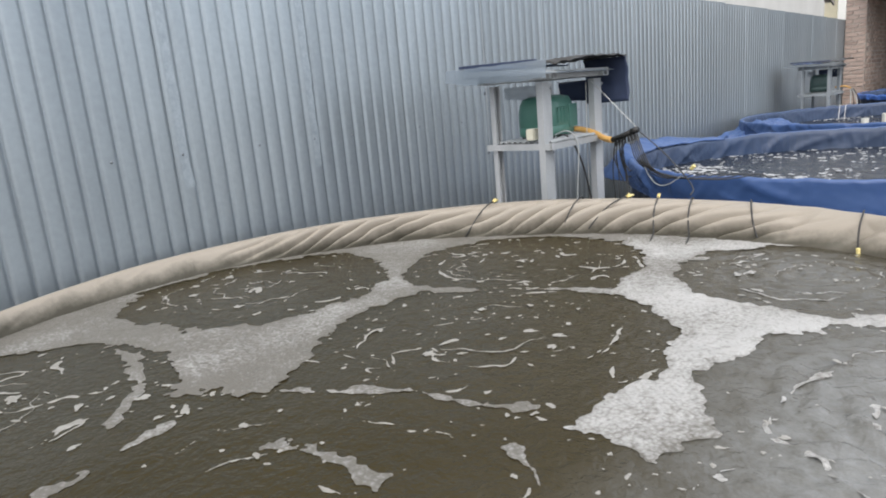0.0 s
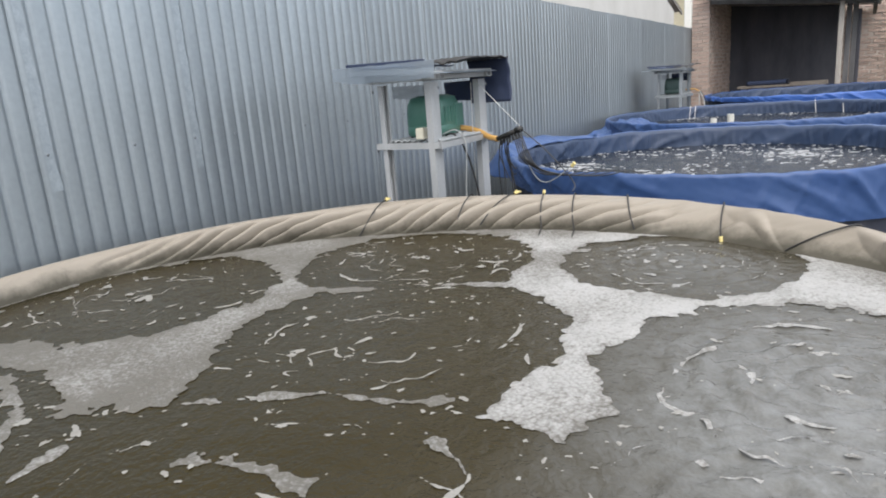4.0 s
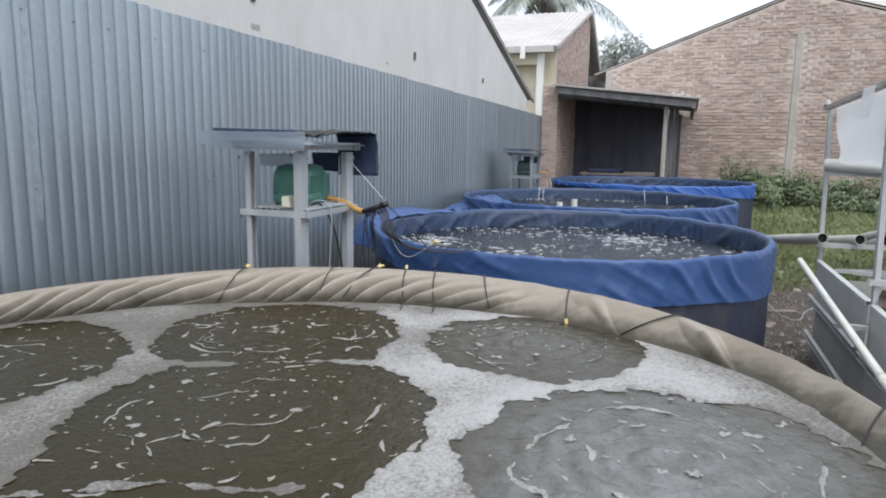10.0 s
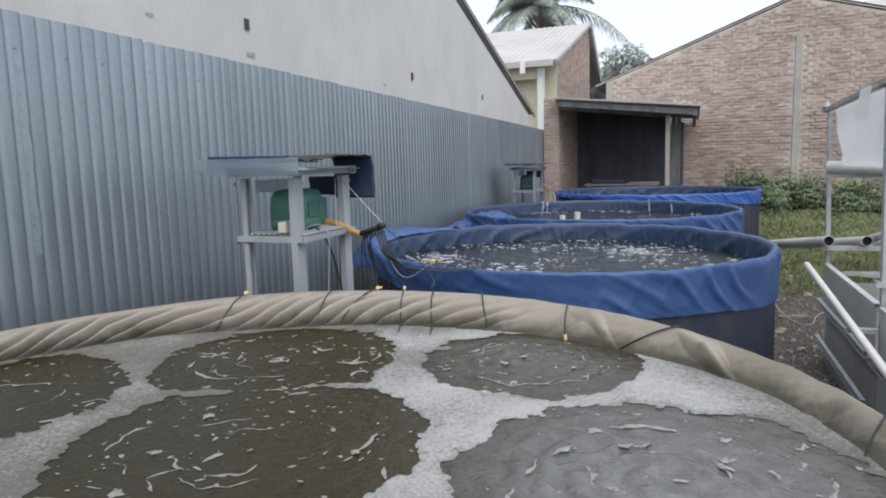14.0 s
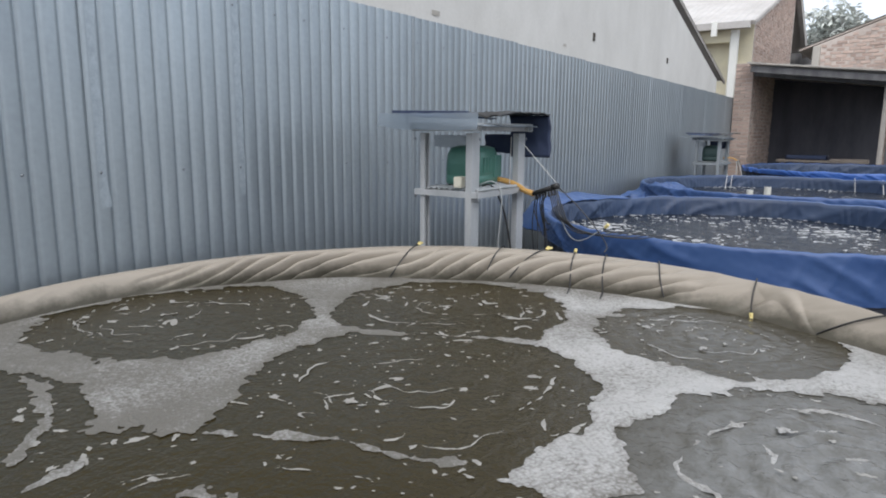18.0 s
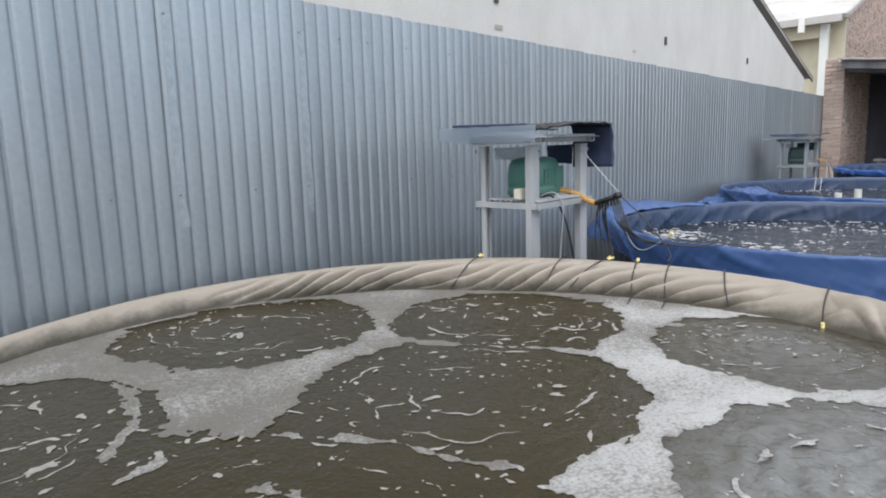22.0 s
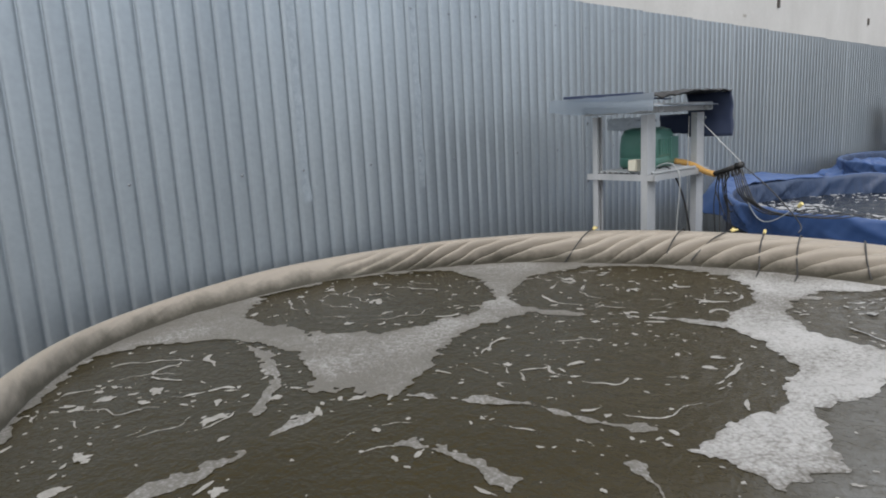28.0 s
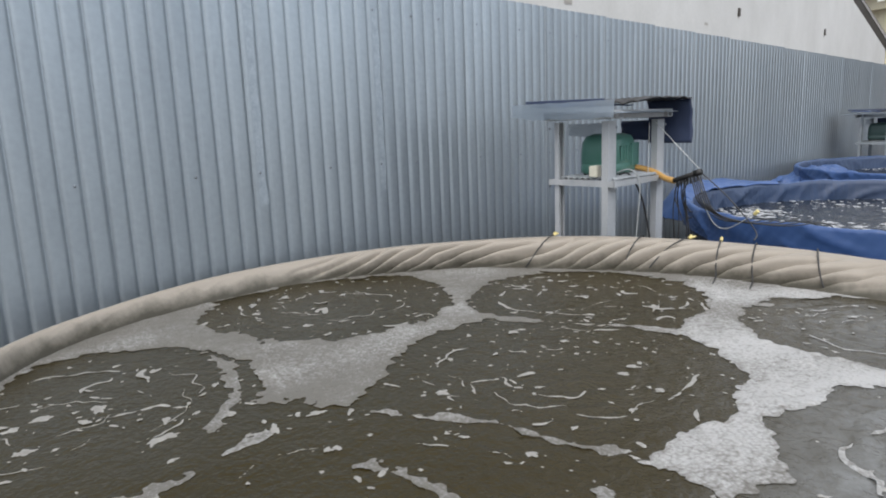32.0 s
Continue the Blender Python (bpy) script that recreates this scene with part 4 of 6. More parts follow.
def ring_noise(x, y):
    """Noise drawn out round the nearest boil, so that its zero lines curl round it."""
    cx, cy, r, k = nearest_boil(x, y)
    dx, dy = x - cx, y - cy
    d = math.hypot(dx, dy) + 1e-6
    return wob(d * 7.5 + 0.8 * wob(x * 6, y * 6, 44), 1.5 * dx / d + k * 3.1, 1.5 * dy / d) + 0.10 * wob(x * 16, y * 16, 23)


def nearest_boil(x, y):
    best = min(range(len(BOILS)), key=lambda k: math.hypot(x - BOILS[k][0], y - BOILS[k][1]) - BOILS[k][2])
    return (*BOILS[best], best)


def lace_field(x, y):
    here = wob(x * 3.1, y * 3.1, 27) + 0.6 * wob(x * 11, y * 11, 29)
    if here < 0.12 or foam_field(x, y) > 0 or in_tank(x, y) < 0.04:
        return -0.01
    if nearest_boil(x, y)[3] in (1, 3, 7):
        return -0.01
    e = 0.003
    v = ring_noise(x, y)
    g = math.hypot(ring_noise(x + e, y) - v, ring_noise(x, y + e) - v) / e
    wide = 0.0015 + 0.016 * wob(x * 7, y * 7, 52) + 0.006 * wob(x * 30, y * 30, 53) + 0.003 * wob(x * 75, y * 75, 55)
    return min(wide - abs(v) / max(g, 1.2), (here - 0.12) * 0.06)


def build_lace():
    s = contour_sheet(lace_field, lambda x, y, f: LEVEL + 0.0014 + water_wave(x, y) + 0.0012 * min(1, f / 0.01), -2.6, 0.62, -0.2, 2.75, 0.0068)
    ob = part("foam_lace", s, THINFOAM, smooth=True)
    SWAYING.append((ob, NEAR[0], NEAR[1], 0.022, 1.2, 2.4, 3))
    tagged(ob, "thin broken threads of foam on the brown water", "foam", kind="stuff")


def ring_field(x, y, k):
    """A broken ring of foam threads round the middle of boil k, in two turns."""
    cx, cy, r = BOILS[k]
    dx, dy = x - cx, y - cy
    d, a = math.hypot(dx, dy), math.atan2(dy, dx)
    if d > r * 0.97 or in_tank(x, y) < 0.05 or foam_field(x, y) > -0.01:
        return -0.01
    c, e = math.cos(a), math.sin(a)
    best = -0.01
    for j, (share, wide) in enumerate(((0.42, 0.0030), (0.70, 0.0026))):
        line = r * (share + 0.20 * wob(1.1 * c + 5 * k, 1.1 * e, j * 4.0) + 0.06 * wob(3.6 * c + 9 * k, 3.6 * e, j)) + 0.010 * wob(x * 26, y * 26, k)
        if abs(d - line) > 0.012:
            continue
        here = wob(1.5 * c + 3.3 * k, 1.5 * e + j, 31) + 0.45 * wob(5 * c, 5 * e + k, 32 + j)
        if k == 3:
            wide, here = 0.0055, here + 0.10 - 0.3 * (1 - j)
        w = wide * (here * 3.2 + 0.1 - 0.2 * j) * (1 + 0.8 * wob(x * 34, y * 34, 33)) + 0.0012 * wob(x * 110, y * 110, 34)
        best = max(best, min(0.011, w) - abs(d - line))
    return best


def build_rings():
    for k, (cx, cy, r) in enumerate(BOILS[:8]):
        s = contour_sheet(lambda x, y: ring_field(x, y, k), lambda x, y, f: LEVEL + 0.0014 + water_wave(x, y) + 0.0008 * min(1, f / 0.006), cx - r, cx + r, cy - r, cy + r, 0.0044)
        if len(s.f) < 20:
            continue
        ob = part("foam_ring", s, FOAM if k in (1, 3, 7) else THINFOAM, smooth=True)
        SWAYING.append((ob, cx, cy, 0.022, 9.0, 1.5, 60 + k))
        tagged(ob, "broken ring of foam threads round an upwelling", "foam", "foam rings on the near tank", kind="stuff")


TRAILS = [[(-1.95, 0.76), (-1.77, 0.745), (-1.60, 0.685), (-1.49, 0.585), (-1.38, 0.49)], [(-1.30, 0.62), (-1.245, 0.38), (-1.23, 0.10)],
          [(-1.27, 0.82), (-1.12, 0.935), (-0.90, 1.03), (-0.68, 1.09)], [(-1.03, 0.68), (-0.88, 0.75), (-0.74, 0.73)], [(-0.66, 0.97), (-0.50, 0.86)]]


def trail_field(x, y):
    """Broken trails of foam left where the near boils push against each other."""
    wx, wy = x + 0.035 * wob(x * 6, y * 6, 71) + 0.012 * wob(x * 21, y * 21, 72), y + 0.035 * wob(x * 6, y * 6, 73) + 0.012 * wob(x * 21, y * 21, 74)
    near = 9.0
    for line in TRAILS:
        for (ax, ay), (bx, by) in zip(line, line[1:]):
            ux, uy = bx - ax, by - ay
            s = max(0.0, min(1.0, ((wx - ax) * ux + (wy - ay) * uy) / (ux * ux + uy * uy)))
            near = min(near, math.hypot(wx - ax - s * ux, wy - ay - s * uy))
    if near > 0.07:
        return -0.01
    wide = 0.012 + 0.030 * wob(x * 7.5, y * 7.5, 75) + 0.022 * wob(x * 22, y * 22, 76) + 0.012 * wob(x * 60, y * 60, 77)
    return wide - near


def build_trails():
    s = contour_sheet(trail_field, lambda x, y, f: LEVEL + 0.0013 + water_wave(x, y) + 0.0016 * min(1, f / 0.01), -2.1, -0.4, 0.0, 1.25, 0.0056)
    ob = part("foam_trail", s, FOAM, smooth=True)
    thin = ob.data.attributes.new("thin_and_dim", "FLOAT", "POINT")
    thin.data.foreach_set("value", [0.24 + 0.15 * wob(x * 6, y * 6, 15) for x, y, z in s.v])
    SWAYING.append((ob, -1.2, 0.6, 0.02, 1.5, 2.2, 33))
    tagged(ob, "broken trails of thin foam between the near boils", "foam", kind="stuff")


def blob(r, stretch, seed, n=11, high=0.0007):
    """A small flat raft of foam."""
    q = random.Random(seed)
    n, e = n * 2, q.uniform(0, 50)
    k = [max(0.35, 0.95 + 0.75 * wob(1.3 * math.cos(2 * math.pi * i / n) + e, 1.3 * math.sin(2 * math.pi * i / n), e) + 0.35 * wob(4 * math.cos(2 * math.pi * i / n), 4 * math.sin(2 * math.pi * i / n), e)) for i in range(n)]
    outer = [(r * k[i] * stretch * math.cos(2 * math.pi * i / n), r * k[i] * math.sin(2 * math.pi * i / n), 0) for i in range(n)]
    inner = [(x * 0.6, y * 0.6, high) for x, y, z in outer]
    return outer + inner + [(0, 0, high * 1.15)], [(i, (i + 1) % n, n + (i + 1) % n, n + i) for i in range(n)] + [(n + i, n + (i + 1) % n, 2 * n) for i in range(n)]


def streak(radius, span, width, seed, n=46):
    """A ragged, curved trail of foam, bent round the point (-radius, 0)."""
    q = random.Random(seed)
    s = Shape()
    rows = []
    for i in range(n + 1):
        a = (i / n - 0.5) * span
        end = math.sin(math.pi * (0.02 + 0.96 * i / n)) ** 0.6
        r = radius * (1 + 0.14 * wob(a * 3.5, seed * 1.3)) + 0.4 * width * q.uniform(-1, 1)
        lo, hi = (max(0.12, 0.75 + 1.6 * wob(i * 0.16 + k * 9, seed * 2.1)) * width * end * q.uniform(0.6, 1.4) for k in (0, 1))
        rows.append([((r + d) * math.cos(a) - radius, (r + d) * math.sin(a), z) for d, z in ((-lo, 0), (0, 0.0007), (hi, 0))])
    m = n + 1
    s.add([row[k] for k in range(3) for row in rows], [f for i in range(n) for f in ((i, i + 1, m + i + 1, m + i), (m + i, m + i + 1, 2 * m + i + 1, 2 * m + i))])
    return s


def build_still_flecks():
    q = random.Random(21)
    s, made, tries = Shape(), 0, 0
    while made < 720 and tries < 40000:
        tries += 1
        x, y = q.uniform(-2.5, 0.55), q.uniform(-0.2, 2.7)
        f = foam_field(x, y)
        if f > -0.01 or in_tank(x, y) < 0.03:
            continue
        if q.random() > 0.20 + 0.8 * math.exp(f * 7) + (0.5 if wob(x * 2.2, y * 2.2, 12) > 0.15 else 0):
            continue
        near = y + 0.6 * x < 0.2
        r = q.choice((0.0018, 0.0022, 0.003, 0.004, 0.005, 0.007)) * (2.3 if near and q.random() < 0.3 else 1.0)
        v, g = blob(r, q.uniform(1.0, 2.6), q.random())
        m = pose(x, y, LEVEL + 0.0012 + water_wave(x, y), 0, 0, q.uniform(0, 180))
        s.add([m @ Vector(p) for p in v], g)
        made += 1
    ob = part("foam_specks", s, THINFOAM, smooth=True)
    SWAYING.append((ob, NEAR[0], NEAR[1], 0.03, 1.5, 2.0, 8))
    tagged(ob, "scattered flecks of pale foam drifting on the brown water", "foam", kind="stuff")


FLECKS = []


def build_drifting_foam():
    """Threads and rafts of foam that the boils push outwards; they sink at the edge and come up again in the middle."""
    q = random.Random(5)
    shapes = []
    for k in range(10):
        shapes.append(streak(q.uniform(0.12, 0.26), q.uniform(0.5, 1.4), q.uniform(0.0018, 0.0034), k).mesh("foam_thread", THINFOAM, True))
    for k in range(8):
        shapes.append(Shape().add(*blob(q.uniform(0.007, 0.017), q.uniform(0.55, 1.2), 50 + k, 14)).mesh("foam_raft", THINFOAM, True))
    # The same shapes in the paler foam material, for the boils further right.
    thick = {me.name: me.copy() for me in shapes}
    for me in thick.values():
        me.materials[0] = FOAM
    for b, (cx, cy, r) in enumerate(BOILS[:9]):
        count = 15 if b in (0, 1, 2, 4, 5) else 12
        for k in range(count):
            me = shapes[q.randrange(10)] if q.random() < (0.05 if b in (3, 7, 8) else 0.24) else shapes[10 + q.randrange(8)]
            if b in (1, 3, 7, 8):
                me = thick[me.name]
            ob = new("foam_fleck", me)
            tagged(ob, "thin curved thread of pale foam drifting on the water" if me.name.startswith("foam_thread") else "small pale raft of foam drifting on the water", "foam", "foam drifting on the near tank")
            a = 2 * math.pi * (k + q.uniform(-0.4, 0.4)) / count
            while in_tank(cx + r * math.cos(a), cy + r * math.sin(a)) < 0.06:
                a += 0.4
            FLECKS.append((ob, cx, cy, r, a, q.uniform(0, 1), q.uniform(4.6, 6.2), q.uniform(0.72, 0.95), q.uniform(-15, 15)))


def build_blue_tank(name_label, cx, cy, rad, top, skirt, level, seed, wave=1.0, cloth=None):
    tank = thing("fish_tank", cx, cy, 0, name_label, "fish tank", "round tarpaulin fish tanks")

    def crease(a, z):
        out = 0.012 * wave * wob(a * 4 + z * 3, z * 4, seed) + 0.003 * wob(a * 18 + z * 12, z * 9, seed)
        for step, slope, high, k in ((0.30, 1.1, 0.026, 1), (0.22, -0.5, 0.012, 2), (0.12, 1.7, 0.016, 3), (0.075, 2.2, 0.008, 4)):
            slant = a * rad / step + z * slope / step + 1.1 * wob(a * 2.3 + k, z * 1.5, seed + k)
            tri = 1 - 2 * abs(slant % 1.0 - 0.5)
            out += high * wave * (max(0.0, tri - 0.45) / 0.55) ** 1.5 * max(0.0, 0.35 + 1.2 * wob(a * 3.1, z * 2.5, seed + 7 * k))
        return out
    edge = lambda a: 0.014 * wob(a * 5, 1, seed) + 0.007 * wob(a * 17, 2, seed)
    outer = [(rad - 0.01, top - 0.005), (rad + 0.006, top), (rad + 0.018, top - 0.008)] + [(rad + 0.02, top - 0.02 - (top - skirt - 0.02) * j / 12) for j in range(13)]
    s = Shape().lathe(outer, 620, lambda a, j: (max(-0.004, crease(a, outer[j][1])) * min(1, j / 4) * (1 - 0.55 * j / 15), edge(a) * max(0.0, 1 - max(0, j - 3) / 6) + (0.10 * max(0.0, -math.sin(a)) + 0.14 * max(0.0, -math.cos(a - 0.3)) ** 2 + 0.02 * wob(a * 3, 4, seed)) * (max(0, j - 3) / 12) ** 1.5))
    part("skirt", s, cloth or BLUE, tank, "blue tarpaulin folded over the edge", smooth=True)
    inner = [(rad - 0.01, top - 0.005)] + [(rad - 0.025 - 0.03 * j / 14, top - 0.015 - 0.35 * j / 14) for j in range(15)]
    s = Shape().lathe(inner, 620, lambda a, j: (-max(0.0, crease(a + 2, inner[j][1] * 1.3)) * 0.85 * min(1, j / 3), edge(a) if j < 3 else 0))
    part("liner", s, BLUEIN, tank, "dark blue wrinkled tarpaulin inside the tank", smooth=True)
    low = [(rad + 0.004, skirt + 0.24), (rad + 0.004, skirt - 0.02), (rad + 0.008, 0.35), (rad + 0.006, 0.0)]
    s = Shape().lathe(low, 300, lambda a, j: (0.006 * math.cos(a * 75) + 0.008 * wob(a * 9, j, seed), 0))
    part("tank_wall", s, BLACKLINER, tank, "dark ribbed lower wall of the tank", smooth=True)
    rings = [(rad - 0.04) * (j / 44) for j in range(45)]
    water = Shape().lathe([(r, level) for r in rings], 220, lambda a, j: (0, 0.008 * wob(rings[j] * math.cos(a) * 9, rings[j] * math.sin(a) * 9, seed) + 0.004 * wob(rings[j] * math.cos(a) * 21, rings[j] * math.sin(a) * 21, seed)))
    tagged(part("water", water, DARKWATER, None, smooth=True, at=pose(cx, cy, 0)), "dark choppy water in a blue tank", "water", kind="structure")
    return tank


def build_flecks_in(cx, cy, rad, level, need, seed):
    """Broken patches of foam on a far tank; a higher need leaves fewer of them."""
    def field(x, y):
        big = wob(x * 1.3, y * 1.6, seed)
        f = 0.45 * wob(x * 10, y * 16, seed + 1) + 0.50 * wob(x * 26, y * 38, seed + 2) + 0.3 * wob(x * 60, y * 70, seed + 3) + 0.4 * big - need
        return min(f, (rad - 0.05 - math.hypot(x - cx, y - cy)) * 4)
    s = contour_sheet(field, lambda x, y, f: level + 0.003 + 0.004 * min(1, f / 0.1), cx - rad, cx + rad, cy - rad, cy + rad, 0.017)
    ob = part("foam_specks", s, BRIGHTFOAM, smooth=True)
    SWAYING.append((ob, cx, cy, 0.012, 2.5, 1.6, seed))
    tagged(ob, "white flecks of foam on the dark water", "foam", kind="stuff")


TANK2, TANK3, TANK4 = (-0.835, 5.05, 1.447, 1.18), (-1.0, 8.25, 1.6, 1.2), (-0.53, 11.7, 1.62, 1.26)


# ---- pump stands ----
def build_stand(x, y, label, metal, full=True, drop=0.0):
    """A light steel stand: local x to the yard, y along the fence; legs stand 0.33 by 0.49 m apart."""
    st = thing("pump_stand", x, y, 0, label, "stand", "pump stands by the fence")
    w, d, h, shelf = 0.332, 0.485, 1.747 - drop, 1.422 - drop
    for lx, ly, f in ((0, 0, -1), (0, d, -1), (-w, 0, 1), (-w, d, 1)):
        leg = part("leg", Shape().channel((lx, ly, 0), (lx, ly, h), 0.075 if lx == 0 else 0.05, 0.035 if lx == 0 else 0.028, up=(1, 0, 0), flip=f), metal, st, "galvanised steel channel leg")
        for z in (shelf - 0.01, h - 0.03):
            part("screw", Shape().lathe([(0, 0.004), (0.006, 0.003), (0.009, 0)], 8).mesh("screw", SCREW, True), SCREW, leg, at=pose(lx + 0.036 * (1 if lx == 0 else -1), ly - 0.02, z, 0, 90, 0))
    for a, b in (((0.02, -0.03, shelf), (0.02, d + 0.03, shelf)), ((-w, -0.03, shelf), (-w, d + 0.03, shelf)), ((-w - 0.03, -0.02, shelf), (0.03, -0.02, shelf)), ((-w - 0.03, d, shelf), (0.03, d, shelf))):
        part("shelf_rail", Shape().channel(a, b, 0.034, 0.03), metal, st)
    deck = Shape().sheet(lambda u, v: (-w + 0.02 + (w - 0.0) * u, -0.0 + d * v, shelf + 0.036 + 0.004 * math.cos(u * 60)), 60, 2, 0.004)
    part("shelf", deck, metal, st, "ribbed steel shelf")
    for a, b in (((0.0, -0.08, h + 0.012), (0.0, d + 0.07, h + 0.012)), ((-w, -0.08, h + 0.012), (-w, d + 0.07, h + 0.012))):
        part("top_rail", Shape().channel(a, b, 0.06, 0.04), metal, st)
    for ly in (0.0, d):
        part("cross_rail", Shape().channel((-w - 0.05, ly, h + 0.01), (0.05, ly, h + 0.01), 0.05, 0.035), metal, st)
    # roof: an overhanging pale sheet, a blue tarpaulin over it and a dark loose flap
    part("roof_sheet", Shape().sheet(lambda u, v: (-w - 0.20 + (w + 0.29) * u, -0.12 + 0.62 * v, h + 0.055 - 0.02 * u + 0.003 * math.cos(u * 52)), 56, 3, 0.003), BLUEGREY, st, "faded blue-grey sheet roof", smooth=True)
    if full:
        part("front_drip", Shape().sheet(lambda u, v: (-w - 0.20 + (w + 0.29) * u, -0.125 - 0.01 * v, h + 0.098 - (0.062 + 0.022 * min(1.0, u * 3) + 0.010 * wob(u * 6, 2.0)) * v + 0.005 * wob(u * 9, v)), 30, 6), BLUEGREY, st, "faded sheet hanging from the roof edge")
    part("tarpaulin", Shape().sheet(lambda u, v: (-w - 0.10 + (w - 0.02) * u, -0.10 + 0.50 * v, h + 0.088 - 0.010 * u + 0.010 * wob(u * 4, v * 4, 2)), 16, 12, 0.006), BLUE, st, "blue tarpaulin laid over the roof", smooth=True)
    part("roof_edge", Shape().beam((-w - 0.12, -0.10, h + 0.108), (0.0, -0.08, h + 0.100), 0.025, 0.014), NAVY, st, "rolled navy edge of the tarpaulin")
    part("cover", Shape().sheet(lambda u, v: (-w + 0.10 + (w + 0.02) * u, 0.02 + 0.57 * v, h + 0.082 + 0.022 * math.sin(min(1, v * 3) * 1.5) + 0.012 * wob(u * 7, v * 9, 4) + 0.006 * wob(u * 30, v * 30)), 24, 26, 0.006), HOSE, st, "rough black rubber sheet on the roof", smooth=True)
    if full:
        part("flap", Shape().sheet(lambda u, v: (-0.14 + 0.26 * u + 0.012 * wob(v * 3, u * 4), d + 0.095 + 0.03 * math.sin(v * 2.4) + 0.012 * wob(u * 4, v * 4), h + 0.10 - 0.235 * v), 14, 12, 0.006), NAVY, st, "dark blue tarpaulin flap hanging from the roof", smooth=True)
    part("inner_cloth", Shape().sheet(lambda u, v: (-0.27 + 0.23 * u, d + 0.045 + 0.012 * wob(u * 5, v * 3, 2), h - 0.005 - (0.105 + 0.012 * wob(u * 4, 6.0)) * v), 14, 6, 0.005), NAVY, st, "dark cloth hanging under the roof", smooth=True)
    part("side_sheet", Shape().sheet(lambda u, v: (-w + 0.045 + 0.008 * wob(u * 5, v * 3, 2), 0.04 + 0.34 * u, h - 0.01 - (0.060 + 0.025 * u) * v), 14, 6), BLUEGREY, st, "faded sheet hanging inside the roof edge", smooth=True)
    return st


def build_pump(x, y, z, label, skin):
    p = thing("air_pump", x, y, z, label, "air pump", "air pumps", turn=8)
    body = Shape()
    w, d = 0.115, 0.15
    prof = [(0.86, 0.0), (1.0, 0.012), (1.0, 0.05), (0.985, 0.052), (0.985, 0.058), (1.0, 0.06), (0.99, 0.12), (0.95, 0.17), (0.84, 0.20), (0.55, 0.212), (0.0, 0.214)]
    n = 40
    pts = []
    for k, zz in prof:
        for i in range(n):
            a = 2 * math.pi * i / n
            c, s = math.cos(a), math.sin(a)
            pts.append((k * w * abs(c) ** 0.45 * (1 if c > 0 else -1), k * d * abs(s) ** 0.45 * (1 if s > 0 else -1), zz))
    m = len(prof)
    body.add(pts, [(j * n + i, j * n + (i + 1) % n, (j + 1) * n + (i + 1) % n, (j + 1) * n + i) for j in range(m - 1) for i in range(n)])
    part("housing", body, skin, p, "rounded green pump housing", smooth=True)
    for k in range(6):
        part("rib", Shape().box((w - 0.004, -0.10 + 0.036 * k, 0.07), (w + 0.004, -0.088 + 0.036 * k, 0.15), cut=0.002), skin, p)
    part("front_plate", Shape().box((w - 0.006, 0.03, 0.04), (w + 0.007, 0.13, 0.16), cut=0.003), skin, p, "raised green side plate")
    for a in (-0.08, 0.08):
        for b in (-0.11, 0.11):
            part("foot", Shape().lathe([(0.012, 0.0), (0.014, -0.012), (0.0, -0.012)], 10), HOSE, p, "black rubber foot", at=pose(a, b, 0.004))
    part("outlet", Shape().tube([(0.05, 0.15, 0.03), (0.06, 0.19, 0.028)], 0.014, 12), STEEL, p)
    return p


def hose(name, pts, r, mat, label, category="hose", group="", smooth=3, n=8):
    ob = part(name, Shape().tube(pts, r, n, smooth), mat, smooth=True)
    return tagged(ob, label, category, group)


STAND = (-1.776, 2.846)


